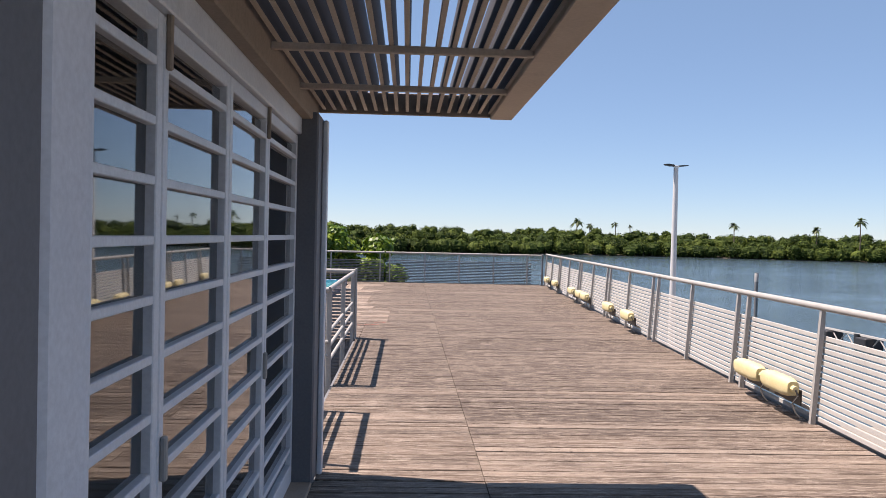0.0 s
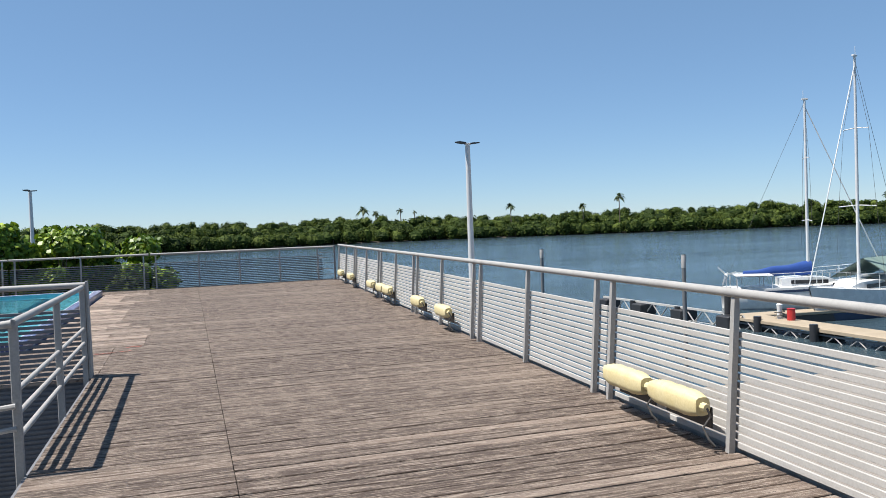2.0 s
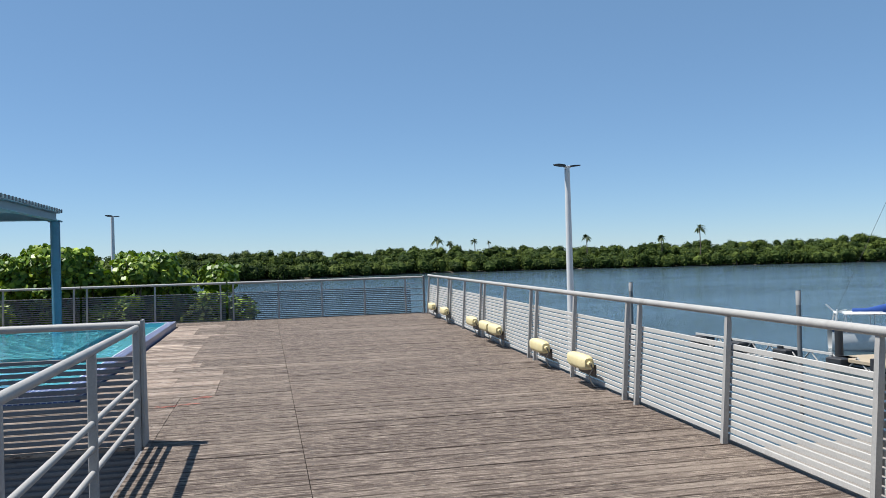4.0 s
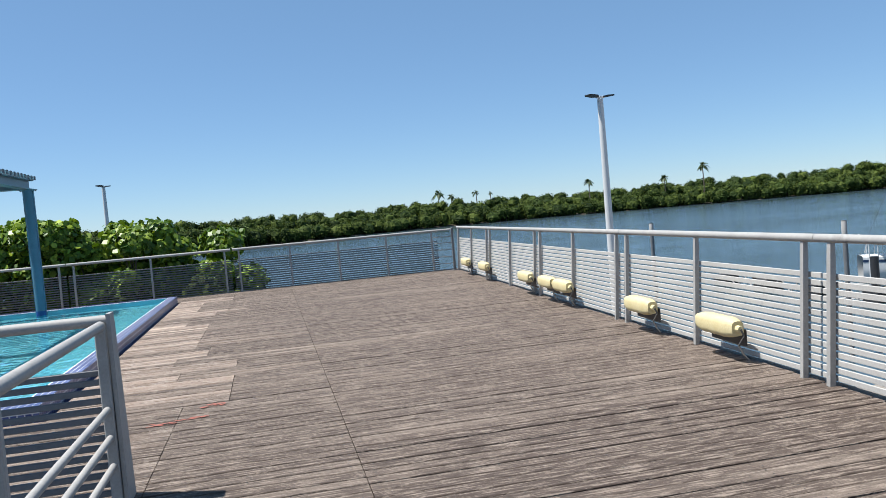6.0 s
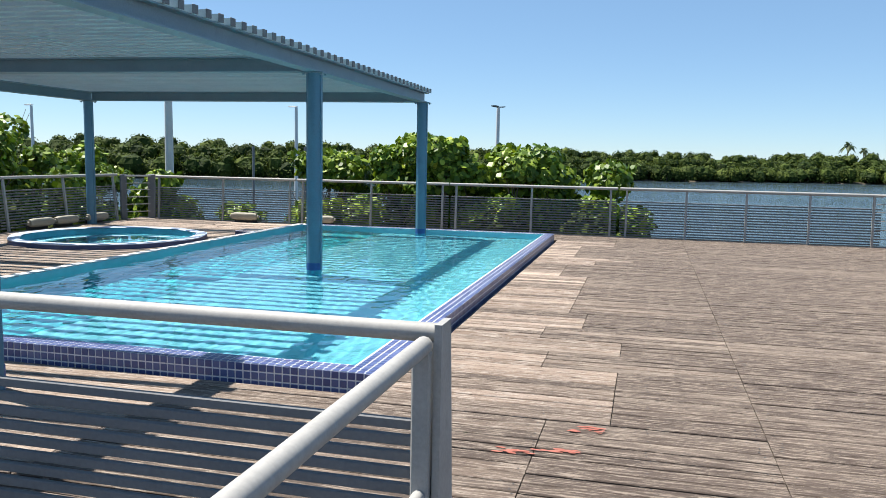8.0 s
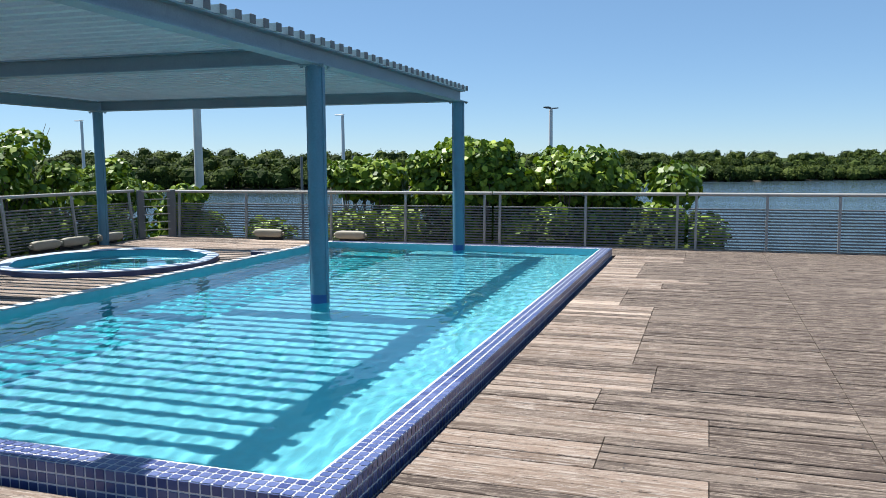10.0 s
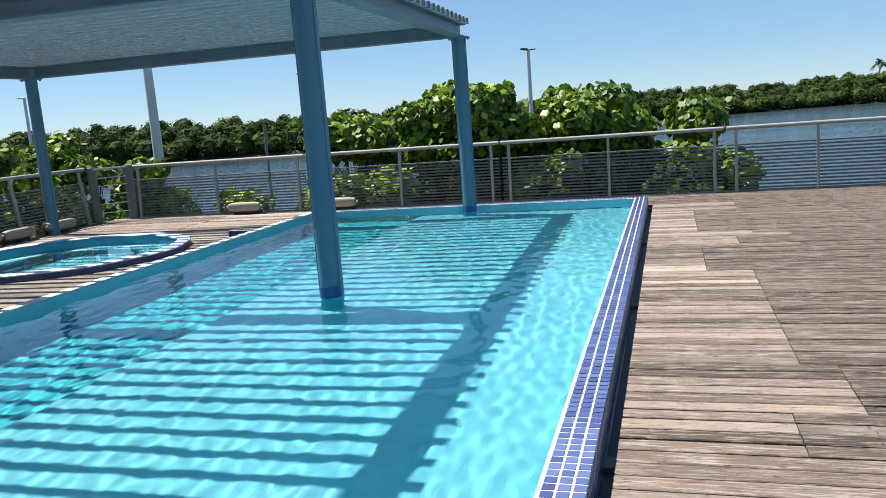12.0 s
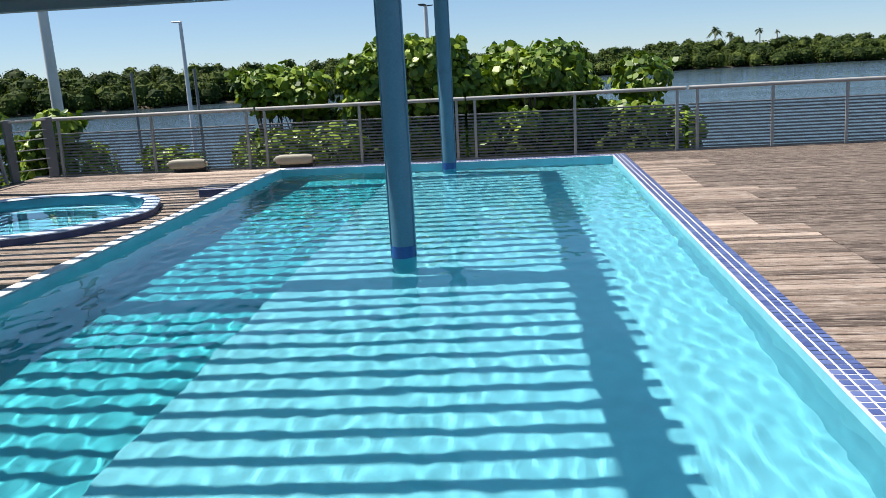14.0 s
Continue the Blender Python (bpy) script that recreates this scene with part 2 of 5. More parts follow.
def glass_material():
    m = material("door glass", (0.02, 0.02, 0.02), 0.02)
    b = bsdf(m)
    b.inputs["Transmission Weight"].default_value, b.inputs["IOR"].default_value = 1.0, 1.9
    b.inputs["Base Color"].default_value = (0.35, 0.37, 0.38, 1)
    return m


GLASS = glass_material()


def pool_water():
    m = material("clear pool water", (0.66, 0.95, 0.99), 0.0)
    b = bsdf(m)
    b.inputs["Transmission Weight"].default_value, b.inputs["IOR"].default_value = 1.0, 1.33
    return m


POOLWATER = pool_water()


def river_water():
    m = material("river water", (0.04, 0.066, 0.082), 0.1)
    bsdf(m).inputs["IOR"].default_value = 1.33
    h1 = noise_tex(m, 0.9, (0.5, 1.6, 1.0), 4.0, 0.55, turn=0.4)
    h2 = noise_tex(m, 5.0, (0.6, 1.4, 1.0), 3.0, 0.5, turn=0.2)
    calm = noise_tex(m, 0.012, (1.0, 4.0, 1.0), 3.0, 0.5, turn=0.5)
    n = node(m, "ShaderNodeBump", Distance=0.16)
    wire(m, mix(m, 0.3, h1, h2), n.inputs["Height"])
    wire(m, ramp(m, calm, [(0.38, (0.4, 0.4, 0.4)), (0.6, (1, 1, 1))]), n.inputs["Strength"])
    wire(m, n.outputs["Normal"], bsdf(m).inputs["Normal"])
    return m


RIVER = river_water()


# ---- mesh tools ----
class Shape:
    """Collects boxes, tubes and sheets into one mesh."""

    def __init__(self):
        self.v, self.f = [], []

    def add(self, verts, faces, m=None):
        k = len(self.v)
        self.v += [tuple(m @ Vector(p)) for p in verts] if m else [tuple(p) for p in verts]
        self.f += [tuple(i + k for i in face) for face in faces]
        return self

    def box(self, a, b, bevel=0.0, m=None):
        (x0, y0, z0), (x1, y1, z1) = a, b
        if not bevel:
            return self.add([(x, y, z) for z in (z0, z1) for y in (y0, y1) for x in (x0, x1)],
                            [(0, 2, 3, 1), (4, 5, 7, 6), (0, 1, 5, 4), (2, 6, 7, 3), (0, 4, 6, 2), (1, 3, 7, 5)], m)
        c = bevel
        rings = [(c, z0), (0, z0 + c), (0, z1 - c), (c, z1)]
        verts = []
        for s, z in rings:
            verts += [(x0 + s + c, y0 + s, z), (x1 - s - c, y0 + s, z), (x1 - s, y0 + s + c, z), (x1 - s, y1 - s - c, z),
                      (x1 - s - c, y1 - s, z), (x0 + s + c, y1 - s, z), (x0 + s, y1 - s - c, z), (x0 + s, y0 + s + c, z)]
        faces = [tuple(range(7, -1, -1)), tuple(range(24, 32))]
        for r in range(3):
            faces += [(8 * r + i, 8 * r + (i + 1) % 8, 8 * r + 8 + (i + 1) % 8, 8 * r + 8 + i) for i in range(8)]
        return self.add(verts, faces, m)

    def tube(self, points, radius, sides=10, cap=True):
        pts = [Vector(p) for p in points]
        rad = radius if isinstance(radius, (list, tuple)) else [radius] * len(pts)
        k = len(self.v)
        for i, p in enumerate(pts):
            d = (pts[min(i + 1, len(pts) - 1)] - pts[max(i - 1, 0)]).normalized()
            u = d.cross(Vector((0, 0, 1)) if abs(d.z) < 0.9 else Vector((1, 0, 0))).normalized()
            w = d.cross(u)
            self.v += [tuple(p + rad[i] * (math.cos(a) * u + math.sin(a) * w)) for a in [2 * math.pi * j / sides for j in range(sides)]]
        for i in range(len(pts) - 1):
            self.f += [(k + i * sides + j, k + i * sides + (j + 1) % sides, k + (i + 1) * sides + (j + 1) % sides, k + (i + 1) * sides + j) for j in range(sides)]
        if cap:
            self.f += [tuple(k + j for j in reversed(range(sides))), tuple(k + (len(pts) - 1) * sides + j for j in range(sides))]
        return self

    def rings(self, rows, close=True, cap=(False, False)):
        """A skin over rows of equally many points."""
        k, n = len(self.v), len(rows[0])
        for r in rows:
            self.v += [tuple(p) for p in r]
        for i in range(len(rows) - 1):
            for j in range(n if close else n - 1):
                self.f.append((k + i * n + j, k + i * n + (j + 1) % n, k + (i + 1) * n + (j + 1) % n, k + (i + 1) * n + j))
        if cap[0]:
            self.f.append(tuple(k + j for j in reversed(range(n))))
        if cap[1]:
            self.f.append(tuple(k + (len(rows) - 1) * n + j for j in range(n)))
        return self

    def mesh(self, name, mat, smooth=False):
        me = bpy.data.meshes.new(name)
        me.from_pydata(self.v, [], self.f)
        me.materials.append(mat)
        if smooth:
            me.shade_smooth()
            me.set_sharp_from_angle(angle=radians(40))
        me.update()
        return me


def part(name, shape, mat, parent=None, label="", smooth=False, at=None):
    ob = new(name, shape.mesh(name, mat, smooth) if isinstance(shape, Shape) else shape)
    ob.parent = parent
    if at is not None:
        ob.matrix_basis = at
    if label:
        tagged(ob, label)
    return ob


def thing(name, label, category, at=None, group="", kind=""):
    ob = new(name)
    ob.empty_display_size = 0.1
    if at is not None:
        ob.matrix_basis = at
    return tagged(ob, label, category, group, kind)


def box(a, b, bevel=0.0):
    return Shape().box(a, b, bevel)

# ---- large structure ----
WATER_Z = -6.4
K = 1.95


def afar(x, y):
    """Places on the river, as drawn on a smaller plan around the deck's near end."""
    return (1.54 + (x - 1.54) * K, 2.5 + (y - 2.5) * K)


def big(m):
    return m @ Matrix.Scale(K, 4)


def right_x(y):
    """The deck's river edge, along which the long railing runs."""
    return 5.06 + 0.05 * (y - 7.7)


def far_y(x):
    """The deck's far edge, which runs aslant."""
    return 28.52 + 0.012 * x


LEFT_X = -11.42
PX0, PX1, PY0 = -6.25, -0.79, 15.94

water = new("water", Shape().add([(-1500, -300, WATER_Z), (2500, -300, WATER_Z), (2500, 3000, WATER_Z), (-1500, 3000, WATER_Z)], [(0, 1, 2, 3)]).mesh("water", RIVER))
tagged(water, "calm blue grey river water with faint ripples", "water", kind="structure")


def bank_line():
    """The far shore, from upstream on one side to the wide reach on the other."""
    stops = [(-420, 30), (-200, 80), (-110, 102), (-58, 125), (-10, 172), (35, 200), (75, 200), (120, 183), (180, 166), (300, 150), (700, 110)]
    stops = [afar(*p) for p in stops]
    line = []
    for (xa, ya), (xb, yb) in zip(stops, stops[1:]):
        n = max(4, int(math.hypot(xb - xa, yb - ya) / 9))
        line += [(xa + (xb - xa) * i / n, ya + (yb - ya) * i / n) for i in range(n)]
    line.append(stops[-1])
    out = []
    for i, (x, y) in enumerate(line):
        a, b = line[max(0, i - 6)], line[min(len(line) - 1, i + 6)]
        d = Vector((b[0] - a[0], b[1] - a[1])).normalized()
        inland = Vector((-d.y, d.x))
        wob = 5.0 * noise.noise(Vector((x * 0.05, y * 0.05, 1.0)))
        out.append((Vector((x, y)) + inland * wob, inland, d))
    return out


BANK = bank_line()
shore = Shape()
shore.rings([[(p.x, p.y, WATER_Z - 0.4) for p, n, d in BANK], [((p + n * 1.5).x, (p + n * 1.5).y, WATER_Z + 0.35) for p, n, d in BANK],
             [((p + n * 8).x, (p + n * 8).y, WATER_Z + 0.7) for p, n, d in BANK], [((p + n * 900).x, (p + n * 900).y, WATER_Z + 1.0) for p, n, d in BANK]], close=False)
tagged(new("ground", shore.mesh("ground", SOIL)), "dark muddy river bank under mangroves", "ground", kind="structure")

quay = Shape().box((5.0, -14, -7.4), (34.0, 31.0, -5.5), 0.05)
tagged(new("pavement", quay.mesh("pavement", YARD)), "brown grey paved quay at the water below the deck", "pavement", kind="structure")
spit = Shape()
spit.rings([[(-40 + 44 * i / 24, 14.0 if i < 8 else 26.5, WATER_Z + 0.5) for i in range(25)],
            [(-40 + 43 * i / 24, 35.0 + 1.2 * math.sin(i * 1.3), WATER_Z + 0.45) for i in range(25)],
            [(-40 + 43.5 * i / 24, 38.0 + 1.5 * math.sin(i * 1.3), WATER_Z - 0.4) for i in range(25)]], close=False)
tagged(new("ground", spit.mesh("near ground", SOIL)), "dark soil strip under the bushes", "ground", kind="structure")

# supports under the deck
joists = Shape()
for y in range(-3, 29, 3):
    if y < 5 or 13 < y < 16:
        joists.box((0.7 if y < 5 else -11.5, y, -0.32), (right_x(y) - 0.1, y + 0.12, -0.05))
    else:
        joists.box((0.5 if y < 14 else -0.8, y, -0.32), (right_x(y) - 0.1, y + 0.12, -0.05))
        if y > 16:
            joists.box((-11.5, y, -0.32), (-10.3, y + 0.12, -0.05))
for x in (-11.4, 1.7, 4.6):
    for y in range(-2, 27, 6):
        joists.box((x - 0.15, y - 0.15, -7.0), (x + 0.15, y + 0.15, -0.32))
tagged(new("trim", joists.mesh("deck frame", DARKSTEEL)), "dark steel beams and piles under the deck", "frame", kind="structure")
# Added black sheet: stands in for shade in board gaps and beside the rim.
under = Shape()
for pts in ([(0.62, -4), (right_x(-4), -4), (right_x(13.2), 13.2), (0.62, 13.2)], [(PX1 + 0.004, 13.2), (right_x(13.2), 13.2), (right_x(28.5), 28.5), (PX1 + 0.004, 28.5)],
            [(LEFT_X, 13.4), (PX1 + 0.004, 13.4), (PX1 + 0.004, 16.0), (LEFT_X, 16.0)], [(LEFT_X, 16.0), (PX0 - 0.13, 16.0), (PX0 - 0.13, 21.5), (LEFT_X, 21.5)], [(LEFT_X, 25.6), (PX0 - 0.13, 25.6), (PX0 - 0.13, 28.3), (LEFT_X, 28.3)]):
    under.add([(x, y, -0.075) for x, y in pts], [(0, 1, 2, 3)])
tagged(new("floor", under.mesh("gap shade sheet", BLACK)), "added black sheet that shades the gaps between the deck boards", "deck", kind="structure")
edge = Shape()
edge.rings([[(right_x(-4) + 0.0, -4, z), (right_x(28.5), 28.56, z), (6.05, far_y(6.05) + 0.02, z), (LEFT_X - 0.1, far_y(LEFT_X) + 0.02, z)] for z in (-0.45, -0.005)], close=False)
edge.rings([[(right_x(-4) + 0.06, -4, z), (right_x(28.5) + 0.06, 28.62, z), (6.11, far_y(6.11) + 0.1, z), (LEFT_X - 0.1, far_y(LEFT_X) + 0.1, z)] for z in (-0.45, 0.012)], close=False)
tagged(new("trim", edge.mesh("deck edge", GALV)), "grey steel edging of the deck", "edging", kind="structure")


# ---- railings ----
def rail_panel(name, label, length, posts, lean, slats=13, top=1.08, pitch=0.06, first=0.09, overhang=0.18, group="", paint=None, tall=0.0195):
    """A bay of railing along local x; it leans to local +y."""
    p = thing(name, label, "railing", group=group)
    k = math.tan(radians(lean))
    for x in posts:
        s = Shape()
        s.rings([[(x - w, z * k - d0, z), (x + w, z * k - d0, z), (x + w, z * k + d1, z), (x - w, z * k + d1, z)]
                 for z, w, d0, d1 in ((0.0, 0.022, 0.015, 0.03), (0.02, 0.022, 0.015, 0.03), (top - 0.14, 0.022, 0.015, 0.03), (top - 0.02, 0.021, 0.014, 0.022))], cap=(True, True))
        part("post", s, GALV, p)
    for i in range(slats):
        z = first + pitch * i
        y = z * k + 0.055
        s = Shape().box((-overhang + 0.012, y - 0.009, z - tall), (length + overhang - 0.012, y + 0.009, z + tall), 0.003)
        part("slat", s, paint or SLAT, p)
    s = Shape().tube([(-overhang + 0.003, top * k, top), (length * 0.5, top * k, top), (length + overhang - 0.003, top * k, top)], 0.033, 12)
    part("top_rail", s, GALV, p, "pale worn tubular top rail", smooth=True)
    return p


def frame_at(a, b, z=0.0):
    """The pose whose x runs from a to b."""
    d = Vector((b[0] - a[0], b[1] - a[1]))
    return pose(a[0], a[1], z, 0, 0, math.degrees(math.atan2(d.y, d.x)))


CLEAR = 3.6
PAIRS = (28.32, 24.75, 21.05, 17.4, 13.58, 9.66, 5.74, 1.82, -2.1, -6.02)
RIVER_LABEL = "weathered pale grey metal railing with horizontal slats, leaning outwards"
first_panel = None
for lower, upper in zip(PAIRS[::-1], PAIRS[-2::-1]):
    y1, y0 = upper - 0.16, lower + 0.16
    m = frame_at((right_x(y1) - 0.04, y1), (right_x(y0) - 0.04, y0)) @ Matrix.Diagonal(((y1 - y0) / CLEAR, 1, 1, 1))
    if first_panel is None:
        first_panel = rail_panel("railing", RIVER_LABEL, CLEAR, (0.0, CLEAR / 2, CLEAR), 4.0, 14, 1.10, 0.058, 0.055, 0.165, group="river railing bays", tall=0.0215)
        first_panel.matrix_basis = m
    else:
        copy_thing(first_panel, m)

FAR_LABEL = "metal railing along the deck's far edge, slats in shade-darkened grey"


def far_at(x):
    return (x, far_y(x) - 0.1)


for x0, x1, posts in ((0.6, 5.5, (0.0, 1.24, 2.45, 3.68, 4.88)), (-3.19, 0.26, None), (-6.95, -3.51, None), (-10.82, -7.28, None)):
    n = math.hypot(x1 - x0, 0.012 * (x1 - x0))
    r = rail_panel("railing", FAR_LABEL, n, posts or (0.0, n / 2, n), 3.0, 14, 1.05, 0.055, 0.055, 0.15, group="far railing bays", paint=SLAT_SHADED, tall=0.0135)
    r.matrix_basis = frame_at(far_at(x0), far_at(x1))
for i in range(4):
    y1 = 27.5 - 3.72 * i
    m = frame_at((LEFT_X, y1 - 3.4), (LEFT_X, y1))
    if i == 0:
        left_first = rail_panel("railing", "grey slatted metal railing before green bushes, leaning outwards", 3.4, (0.0, 1.7, 3.4), 6.0, 14, 1.08, 0.058, 0.055, 0.16, group="side railing bays", paint=SLAT_SHADED, tall=0.0135)
        left_first.matrix_basis = m
    else:
        copy_thing(left_first, m)


def end_post(name, x, y, turn):
    p = thing(name, "dark grey flat steel end post of the railing", "post", pose(x, y, 0, 0, 0, turn), "railing end posts")
    part("plate", Shape().box((-0.09, -0.03, 0.01), (0.09, 0.03, 1.1), 0.008), DARKSTEEL, p)
    part("foot", Shape().box((-0.12, -0.07, 0.0), (0.12, 0.07, 0.014)), DARKSTEEL, p)
    return p


end_post("railing_post", right_x(28.4) - 0.1, 28.36, 80)
end_post("railing_post", -11.0, far_y(-11.0) - 0.1, 20)
end_post("railing_post", LEFT_X + 0.02, 27.72, 80)
# short cable bars closing the two corner gaps
for (xa, ya), (xb, yb) in (((5.52, far_y(5.52) - 0.1), (right_x(28.4) - 0.12, 28.38)), ((LEFT_X + 0.02, 27.72), (-11.0, far_y(-11.0) - 0.1))):
    g = thing("corner_bars", "thin grey bars across the railing's corner gap", "railing")
    for z in (0.18, 0.36, 0.54, 0.72, 0.88, 1.06):
        part("bar", Shape().tube([(xa, ya, z), (xb, yb, z)], 0.011 if z < 1 else 0.028, 6), GALV, g)

# stair opening: slatted screen on its far side, open bars along the deck, a short guard by the building
SX, SY0, SY1 = 0.345, 9.34, 13.27
screen = thing("railing", "slatted metal screen behind the stair opening, slats in shade-darkened grey", "railing", pose(SX, SY1, 0, 0, 0, 180))
for x in (0.0, 1.85, 3.7):
    part("post", Shape().box((x - 0.028, -0.035, -1.8), (x + 0.028, 0.035, 1.06), 0.006), GALV, screen)
part("end_plate", Shape().rings([[(-0.06, y0, z), (-0.036, y0, z), (-0.036, y1, z), (-0.06, y1, z)] for z, y0, y1 in ((-0.25, -0.16, 0.10), (0.0, -0.14, 0.10), (1.13, -0.03, 0.09))], cap=(True, True)), GALV, screen, "tapered flat grey steel end plate")
for i in range(40):
    z = -1.3433 + 0.0547 * i
    part("slat", Shape().box((0.0, 0.042, z - 0.0178), (4.0, 0.066, z + 0.0178), 0.004), SLAT_SHADED, screen)
part("top_rail", Shape().tube([(-0.03, 0, 1.085), (2.0, 0, 1.085), (4.0, 0, 1.085)], 0.033, 12), GALV, screen, smooth=True)


def bar_guard(name, label, y0, y1, posts, x=SX):
    g = thing(name, label, "railing")
    for y in posts:
        part("post", Shape().box((x - 0.03, y - 0.02, -0.2), (x + 0.03, y + 0.02, 1.05), 0.006), GALV, g)
    part("top_rail", Shape().tube([(x, y0 - 0.012, 1.06), (x, (y0 + y1) / 2, 1.06), (x, y1, 1.06)], 0.03, 12), GALV, g, smooth=True)
    for z in (0.25, 0.415, 0.58):
        part("bar", Shape().tube([(x, y0 + 0.012, z), (x, y1 - 0.012, z)], 0.021, 10), GALV, g, smooth=True)
    return g


bar_guard("railing", "pale grey tubular railing with three bars beside the stair opening", SY0, SY1 - 0.08, (SY0 + 0.02, (SY0 + SY1) / 2, SY1 - 0.1))
bar_guard("railing", "short pale grey tubular railing between pillar and stair opening", 6.2, 8.05, (6.3, 8.03))
g = thing("railing", "pale grey tubular handrail going down beside the steps", "railing")
for y in (SY0 - 0.02,):
    part("top_rail", Shape().tube([(SX, y, 1.06), (SX - 0.6, y, 1.0), (SX - 3.4, y, -0.9)], 0.028, 10), GALV, g, smooth=True)
    for z in (0.42, 0.58):
        part("bar", Shape().tube([(SX, y, z - 0.1), (SX - 0.6, y, z - 0.16), (SX - 3.4, y, z - 2.06)], 0.02, 8), GALV, g, smooth=True)
    for x, dz in ((SX - 0.9, 0.2), (SX - 2.3, 1.16)):
        part("post", Shape().box((x - 0.02, y - 0.02, -0.25 - dz), (x + 0.02, y + 0.02, 0.98 - dz), 0.004), GALV, g)

stairs = thing("stairs", "concrete steps going down through the deck opening", "stairs", kind="structure")
for i in range(12):
    part("step", Shape().box((SX - 0.3 * (i + 1) - 0.02, 8.1, -0.18 * (i + 1) - 0.12), (SX - 0.3 * i, 9.25, -0.18 * (i + 1)), 0.008), CONCRETE, stairs)
# Landing and well walls carry the stairwell's shade in their grey.
tagged(new("floor", Shape().box((-4.2, 6.2, -2.52), (0.3, 13.3, -2.4)).mesh("lower landing", SHADEWALL)), "concrete landing below the stair opening, darkened for shade", "floor", kind="structure")
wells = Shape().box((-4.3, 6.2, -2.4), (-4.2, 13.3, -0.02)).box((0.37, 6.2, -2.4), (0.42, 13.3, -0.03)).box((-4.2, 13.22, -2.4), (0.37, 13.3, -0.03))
tagged(new("wall_stairwell", wells.mesh("stairwell walls", SHADEWALL)), "dark grey stairwell walls below the deck", "wall", kind="structure")

# ---- building ----
DX = 0.44
bld = Shape()
bld.box((-6.0, 5.8, -0.02), (0.28, 6.05, 2.9)).box((-6.0, -4.0, -0.02), (-5.8, 5.8, 2.9)).box((-5.8, -4.0, -0.02), (0.28, -3.8, 2.9))
bld.box((0.28, 2.31, 2.42), (0.48, 5.75, 2.9)).box((0.28, 5.75, 2.5), (0.48, 6.05, 2.9))
tagged(new("wall_east", bld.mesh("building walls", WALLPAINT)), "grey rendered building wall with a glazed front", "wall", kind="structure")
# Same wall as the pillar; its shade is put into a darker grey.
tagged(new("wall_plain", Shape().box((0.28, -4.0, -0.02), (0.614, 1.757, 2.9)).mesh("plain wall", SHADEWALL)), "plain wall, eaves shade put into its dark grey", "wall", kind="structure")
tagged(new("ceiling", Shape().box((-5.8, -3.8, 2.72), (0.28, 5.8, 2.9)).mesh("ceiling", ROOMDARK)), "plain room ceiling, dimness put into its paint", "ceiling", kind="structure")
tagged(new("floor", Shape().box((-5.8, -3.8, -0.1), (0.40, 5.8, -0.008)).mesh("room floor", ROOMDARK)), "plain room floor, dimness put into its paint", "floor", kind="structure")
tagged(new("wall_inner", Shape().box((-2.6, -3.8, 0.0), (-2.5, 5.8, 2.72)).mesh("inner wall", ROOMDARK)), "inner partition wall, dimness put into its paint", "wall", kind="structure")
near_p = Shape().box((0.28, 1.76, 0.0), (0.62, 1.965, 2.62), 0.02).box((0.28, 1.967, 0.0), (0.462, 2.30, 2.62), 0.02)
tagged(new("wall_pillar", near_p.mesh("near pillar", WALLPAINT)), "smooth light grey painted pillar beside the glazed doors", "pillar", kind="structure")
# Shade on the face towards the walk goes into this pillar's colour.
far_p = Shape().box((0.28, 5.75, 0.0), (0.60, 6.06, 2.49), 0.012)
tagged(new("wall_pillar", far_p.mesh("far pillar", SHADEWALL)), "pillar ending the glazed front, shade put into its dark grey", "pillar", kind="structure")
tagged(new("trim", Shape().box((0.602, 6.0, 0.0), (0.637, 6.08, 2.47), 0.006).mesh("pillar edge", FRAME)), "light grey corner strip of the pillar", "trim", kind="structure")


def glazed(name, label, y0, y1, z0, z1, rows, stile=0.05, thick=0.05, handle=None, kind="structure"):
    d = thing(name, label, "door" if "door" in name else "window", kind=kind)
    s = Shape()
    s.box((DX - thick / 2, y0, z0), (DX + thick / 2, y0 + stile, z1), 0.004).box((DX - thick / 2, y1 - stile, z0), (DX + thick / 2, y1, z1), 0.004)
    s.box((DX - thick / 2, y0 + stile, z0), (DX + thick / 2, y1 - stile, z0 + 0.125), 0.004).box((DX - thick / 2, y0 + stile, z1 - 0.06), (DX + thick / 2, y1 - stile, z1), 0.004)
    part("frame", s, FRAME, d)
    levels = [z0 + 0.125] + [0.255 + 0.1752 * i for i in range(rows)] + [z1 - 0.06]
    for z in levels[1:-1]:
        part("glazing_bar", Shape().box((DX - 0.02, y0 + stile, z - 0.014), (DX + 0.022, y1 - stile, z + 0.014), 0.003), FRAME, d)
    for za, zb in zip(levels, levels[1:]):
        part("pane", Shape().box((DX - 0.012, y0 + stile, za + 0.012), (DX - 0.006, y1 - stile, zb - 0.012)), GLASS, d)
    if handle:
        part("lock", Shape().box((DX + thick / 2, handle - 0.014, 0.92), (DX + thick / 2 + 0.02, handle + 0.014, 1.06), 0.005), GALV, d, "grey metal lock plate")
        part("bolt", Shape().box((DX + thick / 2, handle - 0.012, z1 - 0.16), (DX + thick / 2 + 0.018, handle + 0.012, z1 + 0.02), 0.004), RUST, d, "rusty bolt at the top")
    return d


ROWS_GLASS = 12
glazed("window_1", "narrow fixed glazed side light with horizontal bars", 2.305, 2.865, 0.03, 2.33, ROWS_GLASS)
